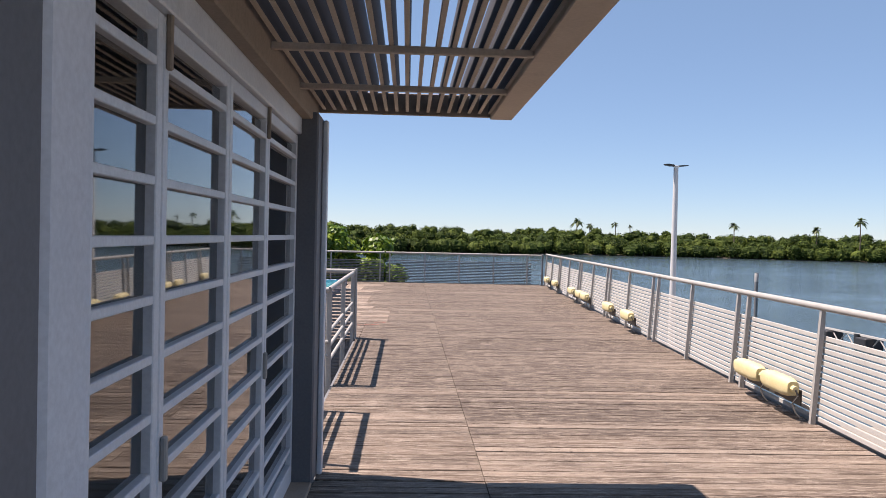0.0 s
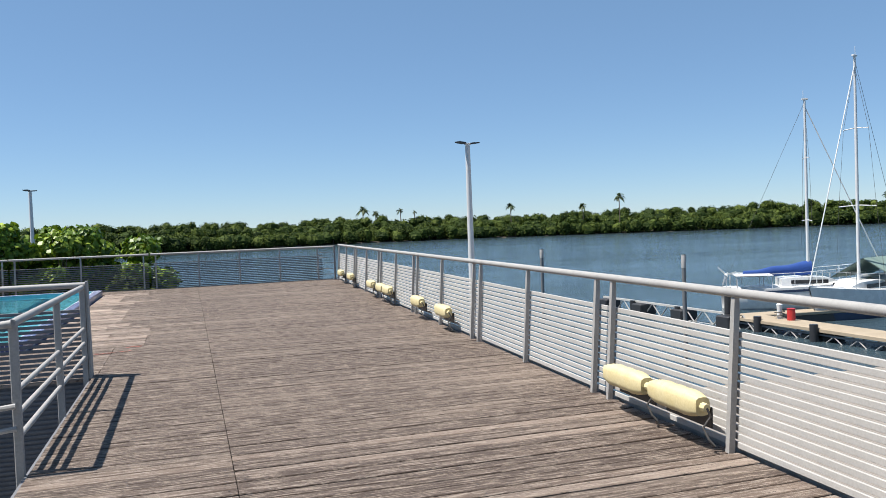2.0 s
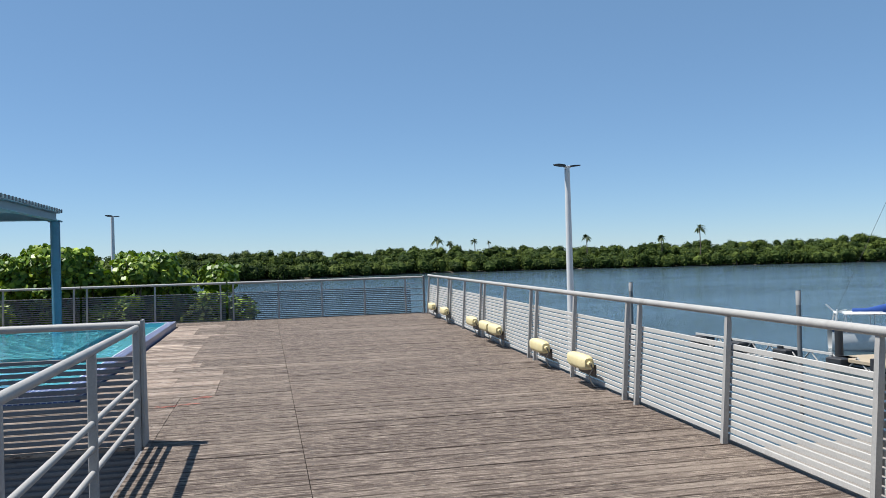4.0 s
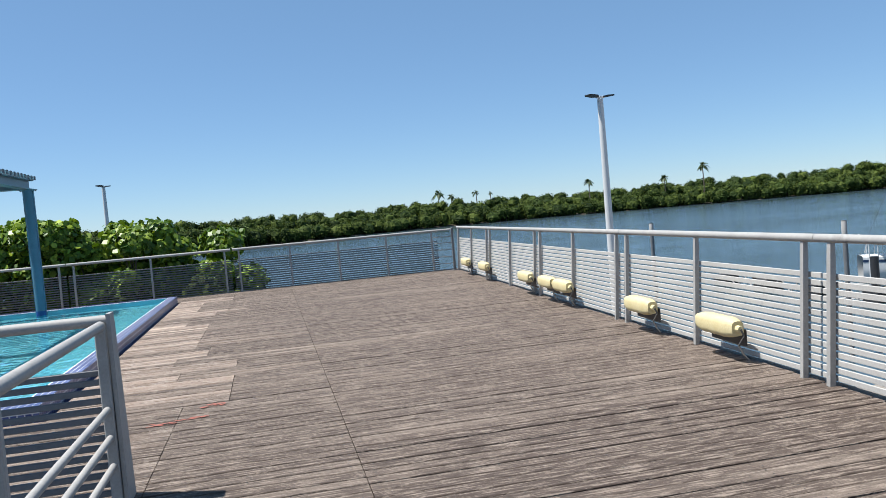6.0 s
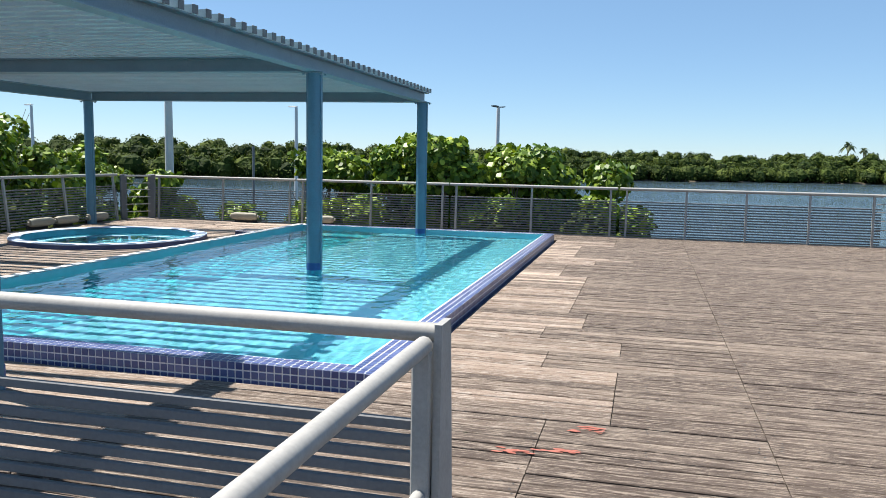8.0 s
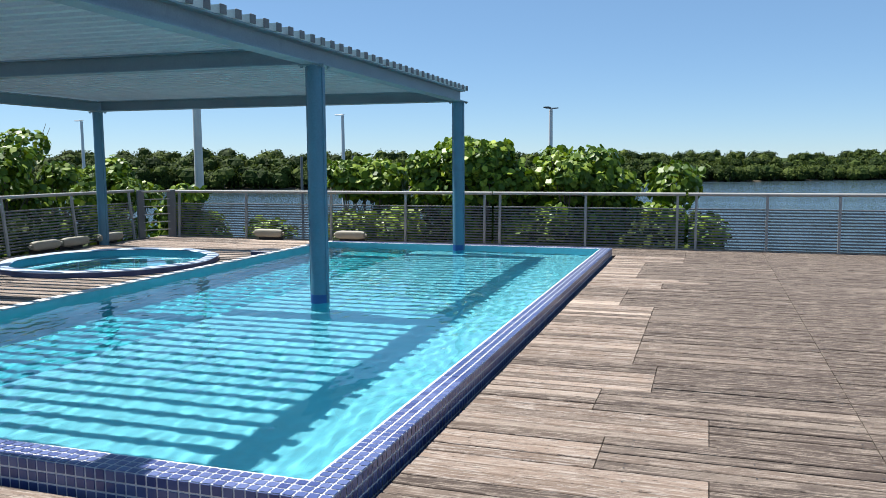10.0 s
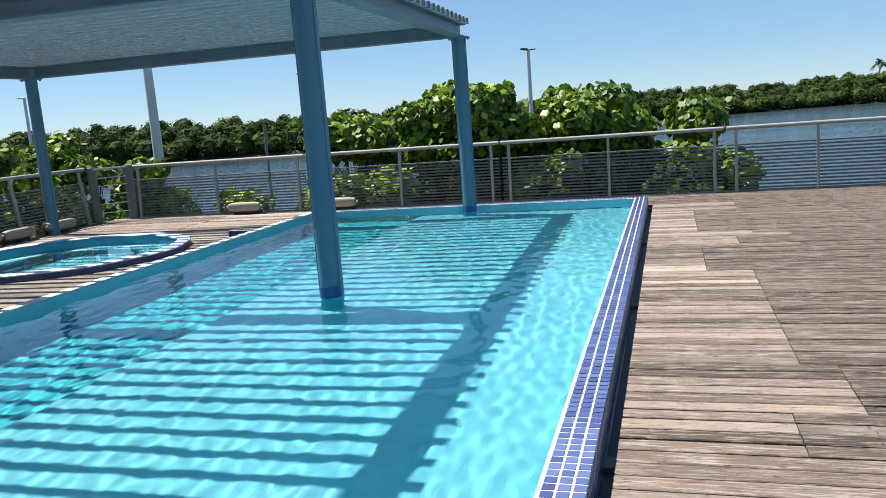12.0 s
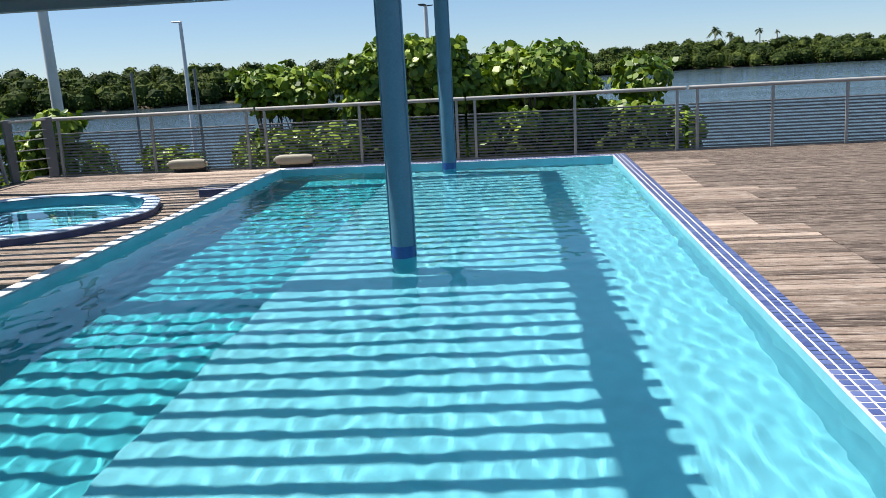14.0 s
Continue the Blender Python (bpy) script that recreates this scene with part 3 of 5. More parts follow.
glazed("door_1", "closed grey glazed door with many horizontal bars", 2.875, 3.755, 0.03, 2.33, ROWS_GLASS, handle=2.9)
glazed("door_2", "closed grey glazed door with horizontal bars reflecting the river", 3.765, 4.645, 0.03, 2.33, ROWS_GLASS, handle=4.62)
glazed("window_2", "fixed glazed side light with horizontal bars by the pillar", 4.655, 5.745, 0.03, 2.33, ROWS_GLASS)
hd = Shape().box((DX - 0.04, 2.305, 2.336), (DX + 0.05, 5.745, 2.50), 0.006)
tagged(new("trim", hd.mesh("door head", FRAME)), "light grey frame above the glazed doors", "frame", kind="structure")
tagged(new("threshold", Shape().box((0.41, 2.305, 0.0), (0.6, 5.74, 0.03), 0.006).mesh("threshold", RUST)), "worn brown threshold under the glazed doors", "threshold", kind="structure")

# louvred sun roof over the walk beside the building
roof = thing("sun_roof", "projecting louvred sun roof with cream edge beams and grey blades", "roof", kind="structure")
RZ = 2.525
part("edge_beam", Shape().box((1.77, -4.0, RZ), (1.93, 6.12, RZ + 0.17), 0.006), ROOFBEAM, roof, "wide cream painted edge beam")
part("wall_beam", Shape().box((0.485, -4.0, RZ - 0.085), (0.56, 6.10, RZ + 0.17), 0.008), RUST, roof, "brown stained wall beam")
part("end_beam", Shape().box((0.56, 6.07, RZ + 0.01), (1.77, 6.11, RZ + 0.16), 0.004), RUST, roof)
for i in range(9):
    y = 5.12 - 0.98 * i
    part("cross_bar", Shape().box((0.56, y - 0.018, RZ), (1.77, y + 0.018, RZ + 0.034), 0.004), ROOFBEAM, roof)
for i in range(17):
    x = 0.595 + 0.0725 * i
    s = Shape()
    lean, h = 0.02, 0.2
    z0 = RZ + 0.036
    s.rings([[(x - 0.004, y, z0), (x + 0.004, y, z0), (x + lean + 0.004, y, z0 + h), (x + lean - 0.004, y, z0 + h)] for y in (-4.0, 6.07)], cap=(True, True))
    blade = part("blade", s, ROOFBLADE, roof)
    part("flange", Shape().box((x - 0.004, -4.0, z0 - 0.006), (x + 0.018, 6.07, z0 - 0.0005)), ROOFBEAM, blade, "thin cream lower flange")

# ---- pool ----
RIM, WL, RW = 0.14, 0.075, 0.2


def pool_far(x):
    return 27.16 + 0.02 * (x + 1.0)


def pool_quad(x0, x1, y0, inset, z):
    return [(x0, y0, z), (x1, y0, z), (x1, pool_far(x1) - inset, z), (x0, pool_far(x0) - inset, z)]


pool = thing("swimming_pool", "turquoise swimming pool with a blue mosaic rim and a shallow ledge", "pool", kind="structure")
LEDGE = -4.4
s = Shape()
s.add([(LEDGE, PY0 + RW, -0.42), (PX1 - RW, PY0 + RW, -0.42), (PX1 - RW, pool_far(PX1 - RW) - RW, -0.42), (LEDGE, pool_far(LEDGE) - RW, -0.42)], [(0, 1, 2, 3)])
part("ledge_floor", s, POOLWHITE, pool, "pale turquoise plaster ledge")
s = Shape()
s.add([(PX0, PY0 + RW, -0.85), (LEDGE, PY0 + RW, -0.85), (LEDGE, pool_far(LEDGE) - RW, -0.85), (PX0, pool_far(PX0) - RW, -0.85)], [(0, 1, 2, 3)])
s.add([(LEDGE, PY0 + RW, -0.85), (LEDGE, PY0 + RW, -0.42), (LEDGE, pool_far(LEDGE) - RW, -0.42), (LEDGE, pool_far(LEDGE) - RW, -0.85)], [(0, 1, 2, 3)])
part("deep_floor", s, POOLDEEP, pool, "deeper teal channel")
s = Shape()
inner = [(PX0, PY0 + RW), (PX1 - RW, PY0 + RW), (PX1 - RW, pool_far(PX1 - RW) - RW), (PX0, pool_far(PX0) - RW)]
outer = [(PX0 - 0.12, PY0 + 0.006), (PX1 - 0.006, PY0 + 0.006), (PX1 - 0.006, pool_far(PX1) - 0.006), (PX0 - 0.12, pool_far(PX0 - 0.12) - 0.006)]
s.rings([[(x, y, z) for x, y in inner] for z in (-1.35, RIM - 0.005)])
part("inner_wall", s, POOLWHITE, pool)
s = Shape()
s.rings([[(x, y, RIM - 0.004) for x, y in inner], [(x, y, RIM - 0.004) for x, y in outer], [(x, y, -0.6) for x, y in outer]])
part("rim", s, GROUT, pool, "white grouted rim")
part("coping", Shape().box((PX0 - 0.125, PY0 + RW + 0.005, RIM - 0.003), (PX0 - 0.004, pool_far(PX0) - RW - 0.005, RIM + 0.012), 0.004), COPING, pool, "plain pale coping on the pergola side")
GX, GY = 230, 470


def ripple(x, y):
    """Height of the small wind ripples on the pool."""
    return 0.006 * noise.noise(Vector((x * 2.6 + y * 0.7, y * 1.7, 0.3))) + 0.0042 * noise.noise(Vector((x * 12.0 + y * 2.0, y * 6.0 - x * 2.0, 4.7)))


x_in, y_in = PX1 - RW, PY0 + RW
y_out = pool_far(PX0) - RW
s = Shape()
s.rings([[(PX0 + (x_in - PX0) * i / GX, y_in + (y_out + 0.1 - y_in) * j / GY, WL + ripple(PX0 + (x_in - PX0) * i / GX, y_in + (y_out + 0.1 - y_in) * j / GY)) for i in range(GX + 1)] for j in range(GY + 1)], close=False)
w = part("water", s, POOLWATER, pool, "clear rippled turquoise water")
w.data.shade_smooth()
w.cycles.is_caustics_caster = True
for o in pool.children:
    if o.name.startswith(("ledge_floor", "deep_floor", "inner_wall")):
        o.cycles.is_caustics_receiver = True
sun.data.cycles.is_caustics_light = True

# hot tub beside the pool
TC, TR = Vector((-8.75, 23.7)), 1.68
tub = thing("hot_tub", "round sunken hot tub with a low blue and white rim", "hot tub", pose(TC.x, TC.y, 0))


def ring_pts(r, z, n=48):
    return [(r * math.cos(2 * math.pi * i / n), r * math.sin(2 * math.pi * i / n), z) for i in range(n)]


def lobed(r, z, n=96):
    """A ring with nine shallow lobes, as the tub's rim has."""
    return [((r + 0.022 * math.cos(9 * a)) * math.cos(a), (r + 0.022 * math.cos(9 * a)) * math.sin(a), z) for a in [2 * math.pi * i / n for i in range(n)]]


part("shell", Shape().rings([ring_pts(TR - 0.12, 0.07), ring_pts(TR - 0.14, -0.35), ring_pts(TR - 0.62, -0.36), ring_pts(TR - 0.64, -0.8)], cap=(False, True)), TUBBLUE, tub, "turquoise shell", smooth=True)
part("rim", Shape().rings([lobed(TR + 0.05, 0.072), lobed(TR + 0.05, 0.085), lobed(TR + 0.03, 0.095), lobed(TR - 0.13, 0.095), lobed(TR - 0.15, 0.08)]), TUBRIM, tub, "pale blue rim", smooth=True)
part("side", Shape().rings([lobed(TR + 0.046, -0.1), lobed(TR + 0.046, 0.073)]), TUBSIDE, tub, "dark navy tiled side", smooth=True)
w = part("water", Shape().add([tuple(p) for p in ring_pts(TR - 0.127, 0.0)], [tuple(range(48))]), POOLWATER, tub, "clear water")
w.visible_shadow = False
jet = thing("skimmer_box", "small dark blue tiled box at the pool's edge", "pool fitting", pose(-6.65, 25.35, 0))
part("body", Shape().box((-0.3, -0.22, -0.05), (0.2, 0.22, 0.12), 0.01), TUBSIDE, jet)
part("lid", Shape().box((-0.25, -0.17, 0.12), (0.15, 0.17, 0.132), 0.004), BLACK, jet, "dark plastic lid")

# ---- pergola ----
PERG_X, PERG_L = -3.42, -11.1


def perg_z(x):
    """Underside of the pergola's beams."""
    return 2.76


perg = thing("pergola", "large blue grey steel pergola with slatted roof, standing in the pool", "pergola")
PERG_Y = (15.2, 20.97, 26.68)


def perg_dx(y):
    """The roof's long sides run slightly aslant."""
    return -0.018 * (y - 20.97)


def perg_shift(x):
    return 0.05 * (x - PERG_X)


for side in (PERG_X, PERG_L):
    for py in PERG_Y:
        y = py + perg_shift(side)
        px = side + perg_dx(py)
        foot = -0.42 if (side == PERG_X and py > 16) else 0.0
        s = Shape()
        z1 = perg_z(px)
        base_z = 0.05 if foot < 0 else 0.0
        s.tube([(px, y, base_z), (px, y, z1)], 0.1, 16)
        post = part("post", s, PERG_POST, perg, smooth=True)
        for sx in (-1, 1):
            part("fin", Shape().box((px + sx * 0.096 - 0.012, y - 0.03, base_z), (px + sx * 0.096 + 0.012, y + 0.03, z1 - 0.014), 0.003), PERG_POST, post)
        if side == PERG_X:
            part("foot_band", Shape().tube([(px, y, base_z + 0.001), (px, y, 0.17)], 0.106, 16), FOOTBLUE, post, "deep blue painted foot", smooth=True)
            if foot < 0:
                part("footing", Shape().tube([(px, y, foot), (px, y, base_z)], 0.104, 16), POOLDEEP, post, "plastered footing under water", smooth=True)
        b = Shape().box((px - 0.16, y - 0.10, z1 - 0.012), (px + 0.16, y + 0.10, z1 + 0.004), 0.003)
        for k in (-0.13, 0.13):
            for e in (-0.07, 0.07):
                b.box((px + k - 0.012, y + e - 0.012, z1 - 0.035), (px + k + 0.012, y + e + 0.012, z1 - 0.012))
        part("bolt_plate", b, PERG, post, "bolted steel cap plate")


def i_beam(p, q, h=0.20, w=0.2, lift=0.004):
    """An I section from p to q; p and q lie on its underside."""
    p, q = Vector(p), Vector(q)
    d = (q - p).normalized()
    n = Vector((-d.y, d.x, 0)).normalized()
    a, c, f = w / 2, 0.006, 0.016
    prof = [(-a, 0), (a, 0), (a, f), (c, f), (c, h - f), (a, h - f), (a, h), (-a, h), (-a, h - f), (-c, h - f), (-c, f), (-a, f)]
    return Shape().rings([[tuple(e + n * o + Vector((0, 0, z + lift))) for o, z in prof] for e in (p, q)], cap=(True, True))


for px in (PERG_X, PERG_L):
    part("beam", i_beam((px + perg_dx(13.4), 13.4 + perg_shift(px), perg_z(px)), (px + perg_dx(26.8), 26.8 + perg_shift(px), perg_z(px))), PERG, perg, "long blue grey I beam")
for py in PERG_Y:
    part("beam", i_beam((PERG_X - 0.105 + perg_dx(py), py + perg_shift(PERG_X), perg_z(PERG_X)), (PERG_L + 0.105 + perg_dx(py), py + perg_shift(PERG_L), perg_z(PERG_L))), PERG, perg, "blue grey cross beam")
for i in range(56):
    y = 26.74 - 0.245 * i
    s = Shape()
    xa, xb = PERG_X + 0.13 + perg_dx(y), PERG_L - 0.09 + perg_dx(y)
    za, zb = perg_z(xa) + 0.2065, perg_z(xb) + 0.2065
    ya, yb = y + perg_shift(xa), y + perg_shift(xb)
    t, wd, hh = 0.004, 0.085, 0.075
    for o0, o1, k0, k1 in ((0, wd, 0, hh),):
        s.rings([[(xx, yy + o0, zz + k0), (xx, yy + o1, zz + k0), (xx, yy + o1, zz + k1), (xx, yy + o0, zz + k1)] for xx, yy, zz in ((xa, ya, za), (xb, yb, zb))], cap=(True, True))
    slat = part("slat", s, PERG_SLAT, perg)
    # Added plate puts shade on the slat end, which faces away from the sun.
    part("end_cap", Shape().box((xa, ya - 0.004, za - 0.004), (xa + 0.012, ya + wd + 0.004, za + hh + 0.006), 0.002), DARKSTEEL, slat, "added dark plate for the slat's shaded end")


# ---- yellow fenders tied to the railings ----
def fender(paint=None):
    f = thing("boat_fender", "sun-yellowed plastic boat fender tied low on the railing", "fender", group="fenders on the railing")
    s = Shape()
    rows = []
    L = 0.66
    for i in range(9):
        x = -L / 2 + L * i / 8
        r = (0.066, 0.086, 0.092, 0.088, 0.092, 0.088, 0.092, 0.086, 0.066)[i]
        rows.append([(x, r * 0.85 * math.copysign(abs(math.cos(a)) ** 0.6, math.cos(a)), r * math.copysign(abs(math.sin(a)) ** 0.6, math.sin(a))) for a in [2 * math.pi * (j + 0.5) / 14 for j in range(14)]])
    s.rings(rows, cap=(True, True))
    part("body", s, paint or FENDER, f, smooth=True)
    for sx in (-1, 1):
        part("end_knob", Shape().tube([(sx * 0.32, 0, 0), (sx * 0.38, 0, 0)], [0.035, 0.028], 8), paint or FENDER, f, smooth=True)
    part("backing_board", Shape().box((-0.30, 0.085, -0.17), (0.30, 0.1, -0.02), 0.003), BLACK, f, "dark board behind the fender")
    part("rope", Shape().tube([(0.38, 0, 0.0), (0.39, 0.02, -0.06), (0.36, -0.02, -0.14), (0.40, 0.0, -0.22), (0.42, 0.03, -0.26)], 0.009, 6), ROPE, f, "dark frayed rope")
    return f


fend = None
for y in (2.0, 4.95, 8.04, 8.8, 14.68, 16.4, 19.15, 19.92, 21.15, 24.4, 26.35):
    m = frame_at((right_x(y + 0.1) - 0.17, y + 0.1), (right_x(y) - 0.17, y), 0.31)
    if fend is None:
        fend = fender()
        fend.matrix_basis = m
    else:
        copy_thing(fend, m)
old = fender(FENDER_OLD)
tagged(old, "grey beige plastic boat fender tied low on the railing", "fender")
old.matrix_basis = frame_at((-8.39, far_y(-8.39) - 0.24), (-7.4, far_y(-7.4) - 0.24), 0.15)
copy_thing(old, frame_at((-6.42, far_y(-6.42) - 0.24), (-5.5, far_y(-5.5) - 0.24), 0.15))
for y in (24.75, 25.5, 26.5):
    copy_thing(old, frame_at((LEFT_X + 0.2, y), (LEFT_X + 0.2, y + 1), 0.15))


# ---- lamps and poles ----
def street_lamp(x, y, z1, r, heads, turn=0.0, label=""):
    l = thing("street_lamp", label, "street lamp", pose(x, y, WATER_Z - 0.2, 0, 0, turn), "lamps by the water")
    h = z1 - WATER_Z + 0.2
    part("pole", Shape().tube([(0, 0, 0), (0, 0, h * 0.5), (0, 0, h - 0.12)], [r * 1.15, r, r * 0.72], 14), POLEWHITE, l, smooth=True)
    if heads == 2:
        part("bracket", Shape().tube([(-0.14, 0, h - 0.06), (0.14, 0, h - 0.06)], 0.04, 8).tube([(0, 0, h - 0.16), (0, 0, h - 0.03)], 0.06, 10), POLEWHITE, l)
        for sx in (-1, 1):
            s = Shape()
            s.rings([[(sx * x0, -w, z - t), (sx * x0, w, z - t), (sx * x0, w, z + t), (sx * x0, -w, z + t)] for x0, w, z, t in ((0.1, 0.07, h - 0.045, 0.02), (0.2, 0.14, h - 0.035, 0.03), (0.46, 0.15, h - 0.01, 0.022), (0.52, 0.11, h, 0.012))], cap=(True, True))
            part("lamp_head", s, BLACK, l, "flat dark lamp head")
    else:
        part("lamp_head", Shape().box((-0.5, -0.12, h - 0.1), (0.08, 0.12, h - 0.03), 0.02), POLEWHITE, l, "flat pale lamp head")
    return l


street_lamp(11.64, 31.1, 4.66, 0.125, 2, 20, "tall white lamp post with two flat dark heads by the water")
street_lamp(-6.54, 51.4, 4.32, 0.12, 2, 70, "tall white lamp post behind the bushes")
street_lamp(-13.6, 33.03, 6.2, 0.14, 1, 0, "thick white lamp post behind the far railing")
street_lamp(-21.0, 58.4, 4.78, 0.13, 1, 0, "slim white lamp post with one flat head")
street_lamp(-39.7, 56.7, 4.75, 0.12, 1, 0, "slim white lamp post among the bushes")


def mooring_pile(x, y, h, r, mat, cap=None, label=""):
    p = thing("mooring_pile", label, "pile", pose(x, y, WATER_Z - 0.3))
    part("shaft", Shape().tube([(0, 0, 0), (0, 0, h)], r, 12), mat, p, smooth=True)
    if cap:
        part("cap", Shape().tube([(0, 0, h - 0.7), (0, 0, h - 0.06), (0, 0, h)], [r * 1.1, r * 1.1, r * 0.8], 12), cap, p, "pale top band", smooth=True)
    return p


# ---- dock and boats ----
DOCK_A, DOCK_B = Vector((37.85, 50.8)), Vector((38.55, 28.3))
dm = big(frame_at(DOCK_A, DOCK_B, WATER_Z - 0.35))
dock = thing("floating_dock", "pale floating dock with dark truss sides and a plank deck", "dock", dm)
DL = (DOCK_B - DOCK_A).length / K
part("deck", Shape().box((0, -0.0, 0.48), (DL, 1.1, 0.6), 0.02), DOCKWOOD, dock)
part("fascia", Shape().box((0, -0.04, 0.47), (DL, -0.002, 0.585), 0.01), DOCKWOOD, dock)
for side in (0.02, 1.03):
    part("chord", Shape().box((0, side, 0.36), (DL, side + 0.05, 0.42)).box((0, side, 0.02), (DL, side + 0.05, 0.08)), DARKSTEEL, dock)
    s = Shape()
    for i in range(int(DL / 0.9)):
        x = 0.9 * i
        s.tube([(x, side + 0.02, 0.06), (x + 0.45, side + 0.02, 0.38), (x + 0.9, side + 0.02, 0.06)], 0.022, 6)
    part("truss_web", s, GALV, dock)
for i in range(7):
    x = 0.4 + 3.1 * i
    part("float", Shape().box((x, 0.1, -0.25), (x + 1.0, 1.0, 0.34), 0.04), BLACK, dock)
gang = thing("pontoon_walk", "long low truss walkway on the water", "dock", big(frame_at((37.05, 66.8), (37.75, 50.9), WATER_Z - 0.35)))
gl = 15.8 / K
part("chord", Shape().box((0, 0, 0.62), (gl, 0.08, 0.70)).box((0, 0, 0.12), (gl, 0.08, 0.18)), SLAT, gang)
s = Shape()
for i in range(9):
    s.tube([(1.08 * i, 0.04, 0.15), (1.08 * i + 0.54, 0.04, 0.66), (1.08 * i + 1.08, 0.04, 0.15)], 0.03, 6)
part("truss_web", s, GALV, gang)
for i in range(4):
    part("float", Shape().box((2.7 * i, -0.3, -0.2), (2.7 * i + 0.7, 0.5, 0.6), 0.04), BLACK, gang)
finger = thing("floating_dock", "short pale finger pier between two moored boats", "dock", big(frame_at((39.6, 50.4), (47.0, 49.6), WATER_Z - 0.35)))
part("deck", Shape().box((0, -0.4, 0.46), (3.8, 0.4, 0.58), 0.02), DOCKWOOD, finger)
part("float", Shape().box((0.1, -0.35, 0.0), (3.7, 0.35, 0.455), 0.02), BLACK, finger)
for x, y, h in ((38.6, 51.4, 3.0), (37.85, 47.4, 1.35), (37.9, 42.4, 1.35), (38.1, 36.9, 1.35), (37.5, 56.0, 1.3), (37.2, 62.0, 1.3)):
    mooring_pile(x, y, h, 0.26, BLACK, label="thick black pile holding the floating dock")
mooring_pile(26.05, 38.55, 6.3, 0.11, DARKSTEEL, GALV, "slim dark steel pile with a pale top")
mooring_pile(*afar(15.55, 33.0), 6.0, 0.14, DARKSTEEL, GALV, "slim dark steel pile standing in the river")
q = Vector((39.4, 46.0, WATER_Z - 0.35 + 0.6 * K))
bucket = thing("bucket", "small red plastic drum on the dock", "drum", pose(q.x, q.y, q.z) @ Matrix.Scale(1.5, 4))
part("body", Shape().tube([(0, 0, 0), (0, 0, 0.25), (0, 0, 0.5)], [0.17, 0.18, 0.17], 14), REDPAINT, bucket, smooth=True)
part("lid", Shape().tube([(0, 0, 0.5), (0, 0, 0.53)], 0.185, 14), REDPAINT, bucket)
q = Vector((39.5, 47.2, WATER_Z - 0.35 + 0.6 * K))
ped = thing("dock_pedestal", "white service pedestal with a coiled hose on the dock", "pedestal", pose(q.x, q.y, q.z) @ Matrix.Scale(1.5, 4))
part("body", Shape().tube([(0, 0, 0), (0, 0, 0.4), (0, 0, 0.62), (0, 0, 0.7)], [0.12, 0.11, 0.14, 0.08], 10), HULL, ped, smooth=True)
part("hose", Shape().tube([(0.22 * math.cos(a * 0.5), 0.22 * math.sin(a * 0.5), 0.05 + 0.012 * a) for a in range(30)], 0.025, 6), ROPE, ped)
tw = thing("wind_generator", "small white wind generator on a thin mast", "wind generator", pose(40.65, 54.2, WATER_Z - 0.2, 0, 0, 60) @ Matrix.Scale(1.28, 4))
part("mast", Shape().tube([(0, 0, 0.4), (0, 0, 2.75)], 0.03, 8), POLEWHITE, tw)
part("body", Shape().tube([(-0.4, 0, 2.75), (-0.1, 0, 2.78), (0.18, 0, 2.78)], [0.03, 0.07, 0.09], 10).box((-0.62, -0.01, 2.7), (-0.36, 0.01, 2.98), 0.004), HULL, tw)
for a in (75, 195, 315):
    part("blade", Shape().box((-0.012, -0.05, 0.05), (0.012, 0.03, 0.62), 0.004), HULL, tw, at=pose(0.2, 0, 2.78, a, 0, 0))


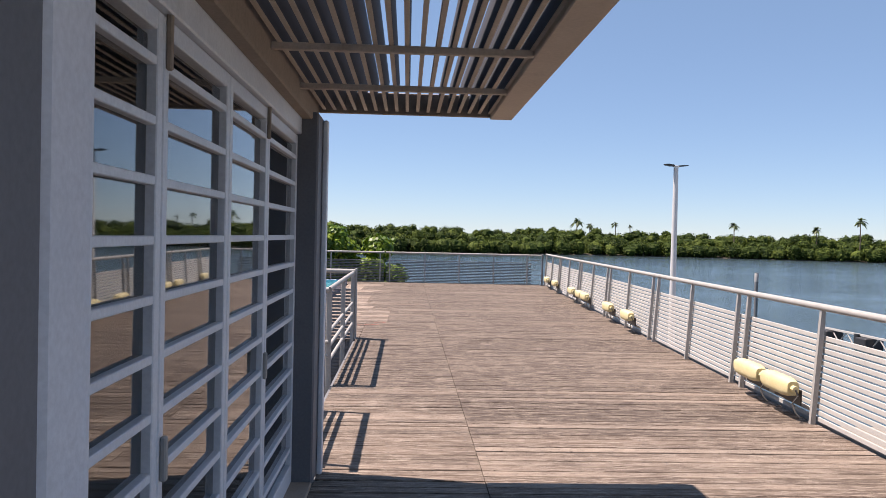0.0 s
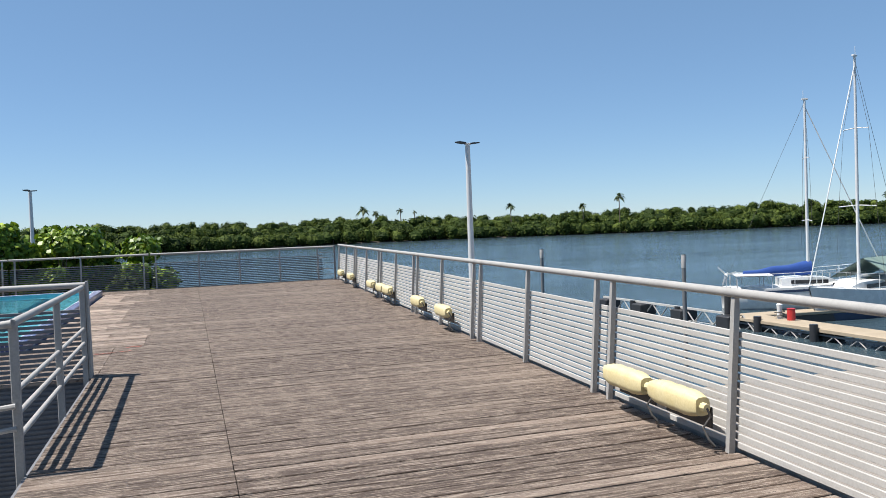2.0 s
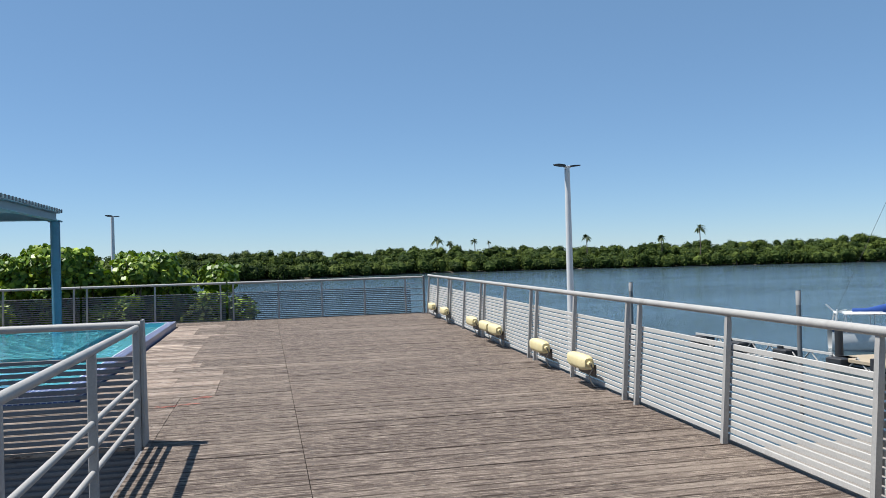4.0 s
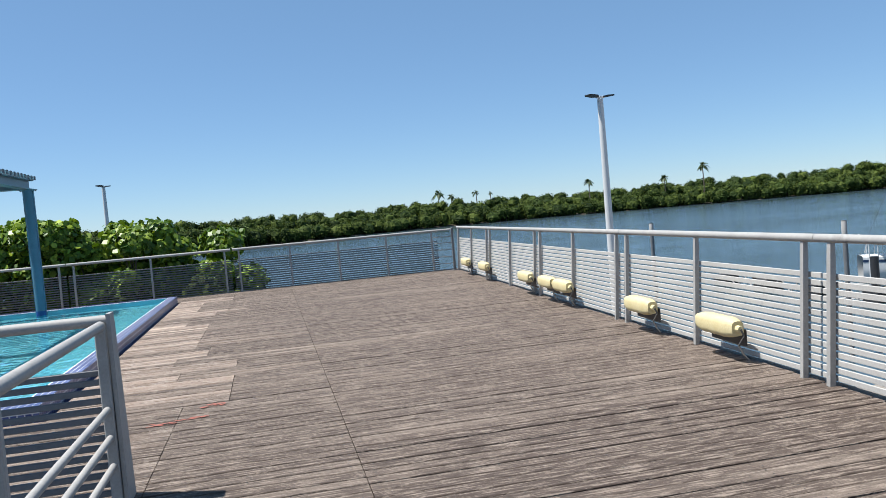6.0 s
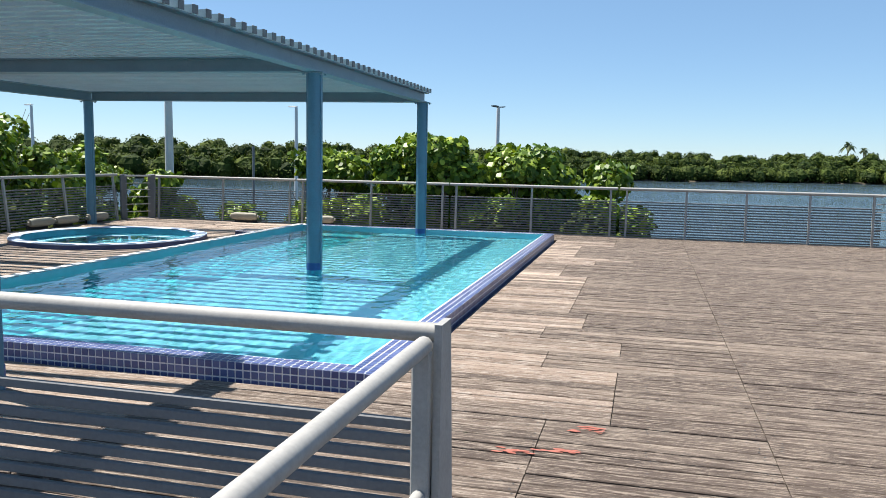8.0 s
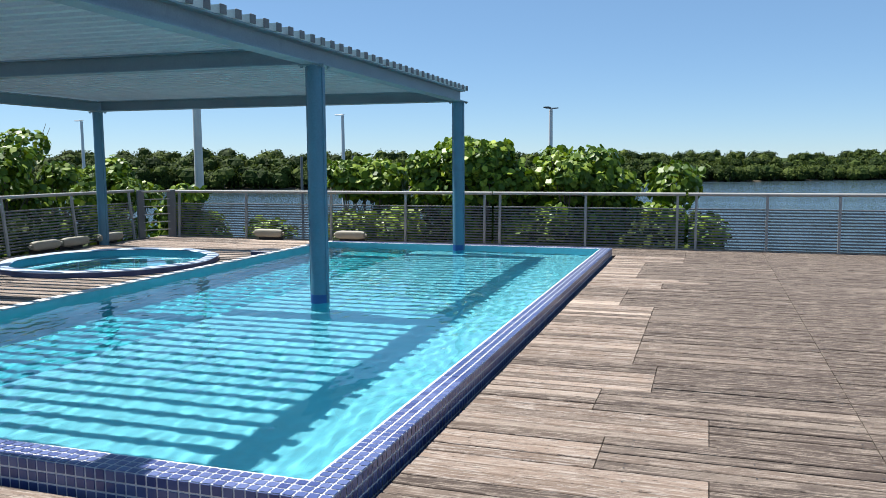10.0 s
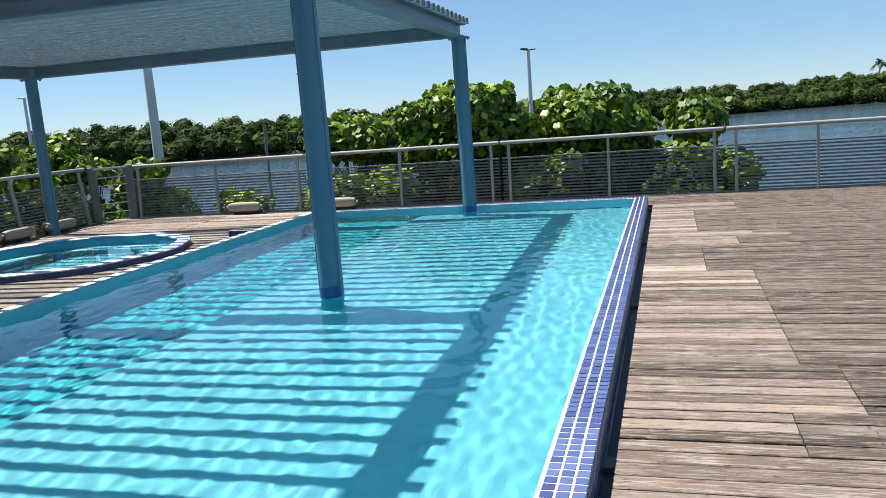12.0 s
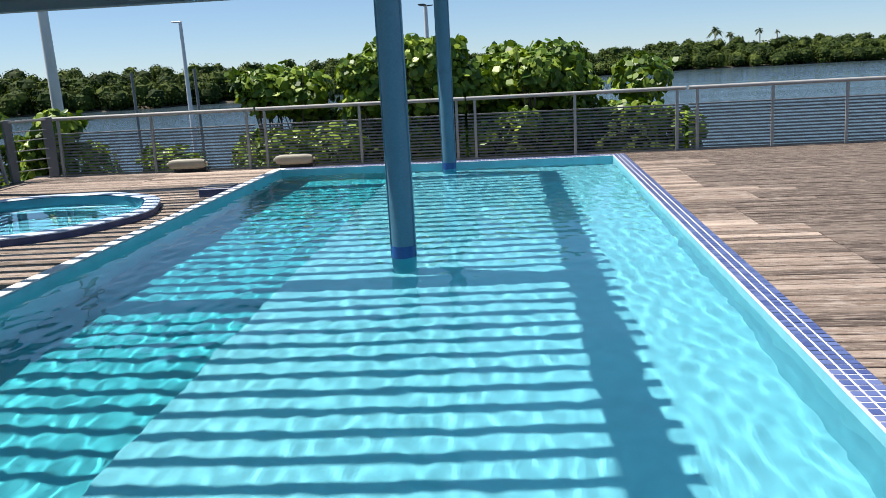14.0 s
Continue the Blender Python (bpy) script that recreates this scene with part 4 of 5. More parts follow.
def yacht(name, label, at, length, beam, mast_h, navy, boom_cover=None, group=""):
    """A sailing boat along local x, bow at +x, water line at z = 0."""
    b = thing(name, label, "sailboat", at, group)
    n = 18
    sec = []
    for i in range(n + 1):
        u = i / n
        x = -length / 2 + length * u
        w = beam / 2 * (math.sin(math.pi * min(1, 0.22 + 0.66 * (1 - u) ** 0.85)) ** 0.8 if u < 1 else 0.0)
        w = max(w * (1 - u ** 6), 0.02)
        sheer = 0.85 + 0.45 * u ** 2 + 0.08 * (1 - u) ** 2
        sec.append((x + 0.55 * u ** 3, w, sheer))
    prof = [(-1.0, 1.0), (-1.0, 0.55), (-0.93, 0.2), (-0.7, -0.08), (0.0, -0.35), (0.7, -0.08), (0.93, 0.2), (1.0, 0.55), (1.0, 1.0)]
    hull = Shape().rings([[(x - (1 - max(0, f)) * 0.45 * (i / n) ** 3, w * g, sh * f if f > 0 else f) for g, f in prof] for i, (x, w, sh) in enumerate(sec)], close=False)
    part("hull", hull, HULL, b, "white hull" if not navy else "pale grey hull", smooth=True)
    stripe = Shape()
    for sgn in (-1, 1):
        stripe.rings([[(x - 0.2 * (i / n) ** 3, sgn * (w * (0.95 if zz < 0.2 else 1.0) + 0.012), sh * zz) for i, (x, w, sh) in enumerate(sec)] for zz in ((-0.02, 0.24) if navy else (0.80, 0.9))], close=False)
    part("band", stripe, NAVY, b, "dark navy band along the hull")
    part("deck", Shape().rings([[(x, -w, sh) for x, w, sh in sec], [(x, -w * 0.5, sh + 0.05) for x, w, sh in sec], [(x, w * 0.5, sh + 0.05) for x, w, sh in sec], [(x, w, sh) for x, w, sh in sec]], close=False), HULL, b)
    cab = Shape()
    cab.rings([[(x, -w, 0.8), (x, -w * 0.9, 0.8 + h), (x, w * 0.9, 0.8 + h), (x, w, 0.8)] for x, w, h in ((-length * 0.12, beam * 0.31, 0.5), (length * 0.05, beam * 0.32, 0.56), (length * 0.2, beam * 0.24, 0.5), (length * 0.3, beam * 0.14, 0.25))], cap=(True, True))
    cabin = part("cabin", cab, HULL, b, smooth=False)
    for sgn in (-1, 1):
        for x0 in (-0.06, 0.02, 0.1):
            part("window", Shape().box((x0 * length, sgn * beam * 0.305 - 0.02, 1.08), (x0 * length + 0.5, sgn * beam * 0.305 + 0.02, 1.24), 0.01), WINDOWDARK, cabin, "dark cabin window")
    mx = length * 0.08
    mast = part("mast", Shape().tube([(mx, 0, 0.9), (mx, 0, mast_h * 0.6), (mx, 0, mast_h)], [0.065, 0.06, 0.045], 10), POLEWHITE, b, "tall pale aluminium mast", smooth=True)
    for zf, half in ((0.42, 0.75), (0.72, 0.5)):
        part("spreader", Shape().tube([(mx, -half, mast_h * zf), (mx, 0, mast_h * zf + 0.05), (mx, half, mast_h * zf)], 0.022, 6), POLEWHITE, mast)
    part("masthead", Shape().box((mx - 0.12, -0.05, mast_h), (mx + 0.14, 0.05, mast_h + 0.07), 0.01).tube([(mx - 0.05, 0, mast_h + 0.05), (mx - 0.05, 0, mast_h + 0.4)], 0.01, 5), POLEWHITE, mast)
    part("boom", Shape().tube([(mx, 0, 1.5), (-length * 0.3, 0, 1.45)], 0.05, 8), POLEWHITE, b)
    if boom_cover:
        s = Shape()
        s.rings([[(mx + 0.12 - (length * 0.44 + 0.12) * u, 0.16 * (1 - 0.6 * u) * math.cos(a), 1.42 + (0.28 - 0.2 * u) + (0.30 - 0.2 * u + 0.03 * math.sin(14 * u)) * math.sin(a)) for a in [2 * math.pi * j / 12 for j in range(12)]] for u in [k / 14 for k in range(15)]], cap=(True, True))
        part("sail_cover", s, boom_cover, b, "folded sail under a blue cloth cover", smooth=True)
    part("forestay", Shape().tube([(sec[-1][0], 0, sec[-1][2]), (mx, 0, mast_h * 0.97)], 0.022, 8), HULL, b, "furled white jib on its stay", smooth=True)
    part("backstay", Shape().tube([(-length / 2, 0, 0.95), (mx, 0, mast_h * 0.99)], 0.007, 5), ROPE, b)
    for sgn in (-1, 1):
        part("shroud", Shape().tube([(mx - 0.1, sgn * beam * 0.46, 1.0), (mx, sgn * 0.75, mast_h * 0.42), (mx, sgn * 0.5, mast_h * 0.72), (mx, 0, mast_h * 0.96)], 0.006, 5), ROPE, b)
        s = Shape()
        for i in range(2, n - 1, 3):
            x, w, sh = sec[i]
            s.tube([(x, sgn * w * 0.95, sh), (x, sgn * w * 0.95, sh + 0.6)], 0.014, 5)
        s.tube([(sec[i][0], sgn * sec[i][1] * 0.95, sec[i][2] + 0.6) for i in range(2, n - 1)], 0.01, 5)
        part("guard_wire", s, POLEWHITE, b)
    return b


blue_boat = yacht("sailboat", "white sailboat with a blue sail cover moored at the dock", big(pose(49.55, 56.8, WATER_Z, 0, 0, -28)), 6.0, 2.1, 8.8, False, BLUECLOTH)
s = Shape()
s.rings([[(x, y, 1.36 + 0.12 * math.cos(y)) for y in (-0.9, -0.45, 0, 0.45, 0.9)] for x in (-2.6, -1.9, -1.1)], close=False)
s.rings([[(x, y, 1.39 + 0.12 * math.cos(y)) for y in (-0.9, -0.45, 0, 0.45, 0.9)] for x in (-2.6, -1.9, -1.1)], close=False)
part("sunshade", s, HULL, blue_boat, "white cockpit sunshade")
for x in (-2.55, -1.15):
    for y in (-0.85, 0.85):
        part("shade_pole", Shape().tube([(x, y, 0.75), (x, y, 1.44)], 0.02, 6), POLEWHITE, blue_boat)
grey_boat = yacht("sailboat", "pale grey sailboat with a navy water line and green tarpaulin", big(pose(51.25, 51.3, WATER_Z, 0, 0, 195)), 6.6, 2.2, 10.05, True)
s = Shape()
s.rings([[(x, y, 1.35 + 0.8 * (1 - abs(y) / 1.35)) for y in (-1.35, -0.9, 0, 0.9, 1.35)] for x in (-3.0, -2.2, -1.2, 0.2)], close=False)
s.rings([[(x, y, 1.38 + 0.8 * (1 - abs(y) / 1.35)) for y in (-1.35, -0.9, 0, 0.9, 1.35)] for x in (-3.0, -2.2, -1.2, 0.2)], close=False)
part("tarpaulin", s, GREENCLOTH, grey_boat, "grey green tarpaulin over the boom")


# ---- plants ----
def leaf_cloud(s, centre, radii, count, size, rng, droop=0.25, shell=0.55, round_leaf=False):
    """Bent leaves spread through an uneven clump."""
    cx, cy, cz = centre
    for _ in range(count):
        while True:
            p = Vector((rng.uniform(-1, 1), rng.uniform(-1, 1), rng.uniform(-1, 1)))
            if shell < p.length < 1.0:
                break
        q = Vector((cx + p.x * radii[0], cy + p.y * radii[1], cz + p.z * radii[2]))
        n = Vector((p.x + rng.uniform(-0.7, 0.7), p.y + rng.uniform(-0.7, 0.7), p.z * 0.6 + rng.uniform(-0.2, 1.1))).normalized()
        u = n.cross(Vector((rng.uniform(-1, 1), rng.uniform(-1, 1), rng.uniform(-0.4, 0.4)))).normalized()
        w = n.cross(u)
        a = size * rng.uniform(0.6, 1.25)
        k = len(s.v)
        bend = n * (-a * droop)
        if round_leaf:
            s.v += [tuple(q - u * a * 0.5), tuple(q + w * a * 0.42 - u * a * 0.28 + bend * 0.5), tuple(q + w * a * 0.46 + u * a * 0.12 + bend * 0.6), tuple(q + u * a * 0.5 + bend),
                    tuple(q - w * a * 0.46 + u * a * 0.12 + bend * 0.6), tuple(q - w * a * 0.42 - u * a * 0.28 + bend * 0.5)]
            s.f += [(k, k + 1, k + 2, k + 3), (k, k + 3, k + 4, k + 5)]
        else:
            s.v += [tuple(q - u * a * 0.5), tuple(q + w * a * 0.38 - u * a * 0.1 + bend * 0.4), tuple(q + u * a * 0.55 + bend), tuple(q - w * a * 0.38 - u * a * 0.1 + bend * 0.4)]
            s.f += [(k, k + 1, k + 2), (k, k + 2, k + 3)]


def lump(s, centre, radii, rng, n=7, m=4):
    """A rough closed lump: the shaded inside of a crown."""
    rows = []
    for i in range(m + 1):
        e = -math.pi / 2 + math.pi * (i + 0.15) / (m + 0.3)
        rows.append([(centre[0] + radii[0] * k * math.cos(e) * math.cos(a), centre[1] + radii[1] * k * math.cos(e) * math.sin(a), centre[2] + radii[2] * k * math.sin(e))
                     for a, k in [(2 * math.pi * j / n, rng.uniform(0.75, 1.15)) for j in range(n)]])
    s.rings(rows, cap=(True, True))


def sea_grape(x, y, spread, z_top, leaves, seed, label, leaf=None, size=0.175, fall=1.3):
    rng = random.Random(seed)
    t = thing("bush", label, "bush", pose(x, y, WATER_Z + 0.45), "bushes behind the railing")
    h = z_top - WATER_Z - 0.45
    wood, crown = Shape(), Shape()
    clumps = []
    n = max(8, int(spread[0] * spread[1] * 15))
    for i in range(n):
        u = -1 + 2 * (i + rng.uniform(0, 1)) / n
        v = rng.uniform(-1, 1)
        top = h - fall * abs(u) ** 2.2 - rng.uniform(0.3, 0.65)
        cz = top - rng.choice((0.0, 0.0, 0.25, 0.5, 0.9, 1.4, 2.0))
        clumps.append((Vector((u * spread[0], v * spread[1], max(0.5, cz))), rng.uniform(0.38, 0.66)))
    for c, r in clumps:
        root = Vector((c.x * 0.4 + rng.uniform(-0.2, 0.2), c.y * 0.4, 0))
        mid = root.lerp(c, 0.55) + Vector((rng.uniform(-0.2, 0.2), rng.uniform(-0.2, 0.2), 0.2))
        wood.tube([root, mid, c], [0.06, 0.04, 0.015], 6)
        for _ in range(3):
            wood.tube([mid.lerp(c, 0.6), c + Vector((rng.uniform(-r, r), rng.uniform(-r, r), rng.uniform(-0.2, r)))], [0.018, 0.006], 5)
        leaf_cloud(crown, c, (r * 1.15, r * 1.15, r * 0.85), int(0.75 * leaves / n), size, rng, round_leaf=True, shell=0.6)
        for _ in range(3):
            twig = c + Vector((rng.uniform(-r, r), rng.uniform(-r, r), rng.uniform(0.1, 0.75) * r))
            leaf_cloud(crown, twig, (0.2, 0.2, 0.17), 7, size, rng, round_leaf=True, shell=0.2)
    part("trunk", wood, BARK, t, "tangled grey stems")
    part("crown", crown, leaf or LEAF, t, "large round glossy green leaves")
    return t


GRAPE = "dense sea grape bush with large glossy leaves growing behind the railing"
# Shaded mass below the bushes: its shade is put into darker leaves.
LOW = "low bush growth through the railing, shade put into its leaf colour"
sea_grape(-3.75, 31.4, (2.35, 1.1), 2.42, 23000, 31, GRAPE, fall=0.45)
sea_grape(-0.75, 31.1, (1.5, 0.8), 1.72, 9000, 12, "low sea grape branch spreading along the railing", fall=0.8)
sea_grape(-7.55, 31.3, (0.85, 0.8), 2.2, 7000, 13, GRAPE, fall=0.5)
sea_grape(-12.0, 30.4, (0.9, 0.7), 1.3, 4000, 14, "small sea grape bush at the railing's corner gap")
sea_grape(-16.4, 31.9, (1.5, 1.6), 1.85, 9000, 15, GRAPE)
sea_grape(-16.3, 27.6, (1.5, 1.9), 2.65, 12000, 16, GRAPE)
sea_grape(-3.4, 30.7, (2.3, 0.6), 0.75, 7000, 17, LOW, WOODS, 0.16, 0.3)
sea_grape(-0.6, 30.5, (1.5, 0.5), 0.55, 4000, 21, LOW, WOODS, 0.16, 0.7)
sea_grape(-9.6, 30.2, (1.5, 0.5), 0.45, 2200, 18, "low sea grape growth seen through the railing")
sea_grape(-6.6, 30.4, (1.6, 0.5), 0.7, 4500, 19, "low sea grape growth seen through the railing")
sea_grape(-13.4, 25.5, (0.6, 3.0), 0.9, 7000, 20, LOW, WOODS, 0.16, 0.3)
mooring_pile(-22.0, 62.0, 8.9, 0.09, DARKSTEEL, label="slim dark pile standing in the river")
mooring_pile(-27.0, 64.0, 8.9, 0.09, DARKSTEEL, label="slim dark pile standing in the river")

# mangrove belt on the far shore
rng = random.Random(5)
woods = Shape()
trunks = Shape()
for p, n, d in BANK:
    if p.x < -330 or p.x > 640:
        continue
    dist = math.hypot(p.x, p.y)
    for row in range(3):
        for rep in range((6, 6, 5)[row]):
            q = p + n * (2.0 + row * 9.0 + rng.uniform(-3, 5)) + d * rng.uniform(-6, 6)
            far = 1.0 + 0.22 * noise.noise(Vector((q.x * 0.015, q.y * 0.015, 3.0)))
            h = (7.4, 10.1, 12.5)[row] * far * rng.uniform(0.78, 1.08)
            r = rng.uniform(2.3, 4.6)
            leaf_cloud(woods, (q.x, q.y, WATER_Z + h - r * 0.8), (r, r, r * 0.8), 130, 0.42 + dist / 900, rng, 0.2, 0.78)
            lump(woods, (q.x, q.y, WATER_Z + h - r * 0.85), (r * 0.84, r * 0.84, r * 0.66), rng)
            if row == 0:
                leaf_cloud(woods, (q.x, q.y, WATER_Z + h * 0.35), (r, r, h * 0.36), 55, 0.7 + dist / 900, rng, 0.2, 0.6)
                trunks.tube([(q.x, q.y, WATER_Z - 0.1), (q.x + rng.uniform(-0.6, 0.6), q.y, WATER_Z + h * 0.6)], 0.2, 4)
mang = thing("mangrove_belt", "dense dark green mangrove woods along the far river bank", "trees", kind="stuff")
tagged(part("crown", woods, WOODS, mang), kind="stuff")
tagged(part("trunk", trunks, BARK, mang), kind="stuff")
core = Shape()
core.rings([[((p + n * 8).x, (p + n * 8).y, WATER_Z), ((p + n * 10).x, (p + n * 10).y, WATER_Z + 5.0 + 1.3 * noise.noise(Vector((p.x * 0.04, p.y * 0.04, 0)))), ((p + n * 26).x, (p + n * 26).y, WATER_Z + 7.9 + 1.4 * noise.noise(Vector((p.x * 0.035, p.y * 0.035, 5)))), ((p + n * 60).x, (p + n * 60).y, WATER_Z + 9.6)] for p, n, d in BANK], close=False)
tagged(part("thicket", core, WOODS, mang), kind="stuff")


def palm(x, y, z_top, r, seed):
    g = random.Random(seed)
    t = thing("palm_tree", "distant palm tree rising over the mangroves", "palm tree", pose(x, y, WATER_Z + 0.6), "palms on the far bank")
    h = z_top - WATER_Z - 0.6
    part("trunk", Shape().tube([(0, 0, 0), (0.2, 0, h * 0.5), (0, 0, h)], [0.32, 0.26, 0.22], 7), BARK, t)
    s = Shape()
    for i in range(26):
        a, e = g.uniform(0, 2 * math.pi), g.uniform(-0.5, 1.3)
        L = r * g.uniform(0.75, 1.15)
        pts = [Vector((math.cos(a) * math.cos(e) * L * u, math.sin(a) * math.cos(e) * L * u, h + math.sin(e) * L * u - 0.55 * L * u * u)) for u in (0, 0.35, 0.7, 1.0)]
        side = Vector((-math.sin(a), math.cos(a), 0.25)) * 0.16 * r
        s.rings([[tuple(q - side * k), tuple(q + side * k)] for q, k in zip(pts, (0.3, 1.0, 0.9, 0.1))], close=False)
    part("fronds", s, PALMLEAF, t, "ragged drooping fronds")


for i, (x, y, z, r) in enumerate(((47.1, 214.6, 6.4, 2.0), (50.5, 214.0, 5.2, 1.5), (111.2, 189.4, 7.5, 1.9), (85.4, 202.4, 6.0, 1.5), (57.0, 212.0, 5.8, 1.3), (102.8, 194.0, 5.2, 1.6), (60.7, 211.0, 5.3, 0.8), (178.0, 166.0, 5.2, 2.0))):
    px, py = afar(x, y)
    palm(px, py, 1.6 + (z - 1.6) * K, r * K, 40 + i)

# ---- red paint stains on the boards ----
for x, y, w, h, seed in ((0.40, 15.15, 0.16, 0.05, 3), (0.72, 15.62, 0.10, 0.06, 4), (0.62, 15.22, 0.07, 0.03, 5)):
    g = random.Random(seed)
    s = Shape()
    for _ in range(18):
        cx, cy = x + g.uniform(-w, w), y + g.uniform(-h, h)
        r = g.uniform(0.008, 0.028)
        ring = [(cx + r * 1.6 * math.cos(a) * g.uniform(0.6, 1.2), cy + r * 0.6 * math.sin(a) * g.uniform(0.6, 1.2)) for a in [k * 0.7 for k in range(9)]]
        s.add([(u, v, 0.0032 + 0.0003 * _) for u, v in ring], [tuple(range(9))])
    tagged(new("paint_stain", s.mesh("paint stain", REDSTAIN)), "faded red paint stain on the deck boards", "stain")

# ---- pieces: rim tiles and deck boards ----
TP = 0.0625
tile_flat = Shape().box((-0.0258, -0.0258, -0.006), (0.0258, 0.0258, 0.0), 0.0018).mesh("tile", TILE)
rest = Shape()
singles = 0
rim_part = [o for o in pool.children if o.name.startswith("rim")][0]


def lay_tile(m, near):
    global singles
    if near and singles < 300:
        part("tile", tile_flat, TILE, rim_part, at=m)
        singles += 1
    else:
        rest.add([(-0.0258, -0.0258, 0), (0.0258, -0.0258, 0), (0.0258, 0.0258, 0), (-0.0258, 0.0258, 0)], [(0, 1, 2, 3)], m)


n_y = int((pool_far(PX1) - PY0) / TP)
n_x = int((PX1 - PX0) / TP)
for i in range(n_y):
    y = PY0 + TP * (i + 0.5)
    for j in range(3):
        lay_tile(pose(PX1 - TP * (j + 0.5), y, RIM), 16.5 < y < 18.1)
    for j in range(4):
        lay_tile(pose(PX1, y, RIM - TP * (j + 0.5), 0, 90, 0), False)
for i in range(n_x):
    x = PX1 - TP * (i + 0.5)
    for j in range(3):
        if i >= 3:
            lay_tile(pose(x, PY0 + TP * (j + 0.5), RIM), False)
        lay_tile(pose(x, PY0, RIM - TP * (j + 0.5), 90, 0, 0), i < 64)
    for j in range(3):
        if i >= 3:
            lay_tile(pose(x, pool_far(x) - TP * (j + 0.5), RIM, 0, 0, 7.4), False)
tagged(part("tiles", rest, TILE_REST, rim_part, "small blue mosaic tiles"), kind="stuff")

floor_ob = thing("floor", "weathered grey brown timber deck of long boards", "deck", kind="structure")
PITCH, BW = 0.13, 0.119
unit = Shape()
unit.rings([[(x, -BW / 2, -0.03), (x, -BW / 2, -0.005), (x, -BW / 2 + 0.005, 0), (x, BW / 2 - 0.005, 0), (x, BW / 2, -0.005), (x, BW / 2, -0.03)] for x in (0, 1)], cap=(True, True))
unit_mesh = unit.mesh("board", WOOD)
pale_mesh, dark_mesh = unit.mesh("board", PALE), unit.mesh("board", DARK)
joined, joined_pale, joined_dark = Shape(), Shape(), Shape()
rng = random.Random(21)
made = 0


def board(x0, x1, y, near, pale=False):
    global made
    if x1 - x0 < 0.05:
        return
    dz = rng.uniform(-0.0035, 0.0025)
    dy = rng.uniform(-0.002, 0.002)
    m = pose(x0 + 0.003, y + dy, dz, 0, 0, rng.uniform(-0.04, 0.04)) @ Matrix.Diagonal((x1 - x0 - 0.006, rng.choice((1.0, 1.0, 1.02, 1.02, 0.985, 0.96, 0.93, 0.88)), 1, 1))
    pale = rng.random() < (0.6 if pale else 0.0)
    brown = rng.random() < (y - 5.0) / 5.0 * (0.95 if x0 > 1.7 else 0.75 if x0 > 0.3 else 0.2)
    if near and made < 300:
        part("board", pale_mesh if pale else dark_mesh if brown else unit_mesh, WOOD, floor_ob, at=m)
        made += 1
    else:
        (joined_pale if pale else joined_dark if brown else joined).add(unit.v, unit.f, m)


def split(x0, x1, y, near, joints):
    cuts = [x0] + sorted(j for j in joints if x0 + 0.1 < j < x1 - 0.1) + [x1]
    for a0, a1 in zip(cuts, cuts[1:]):
        board(a0, a1, y, near, PX1 < a0 < PX1 + 0.2 and a1 < 1.2 or a0 < -6.3 or (y < PY0 and a1 < -1.0) or (y > 28 and a1 < 0))


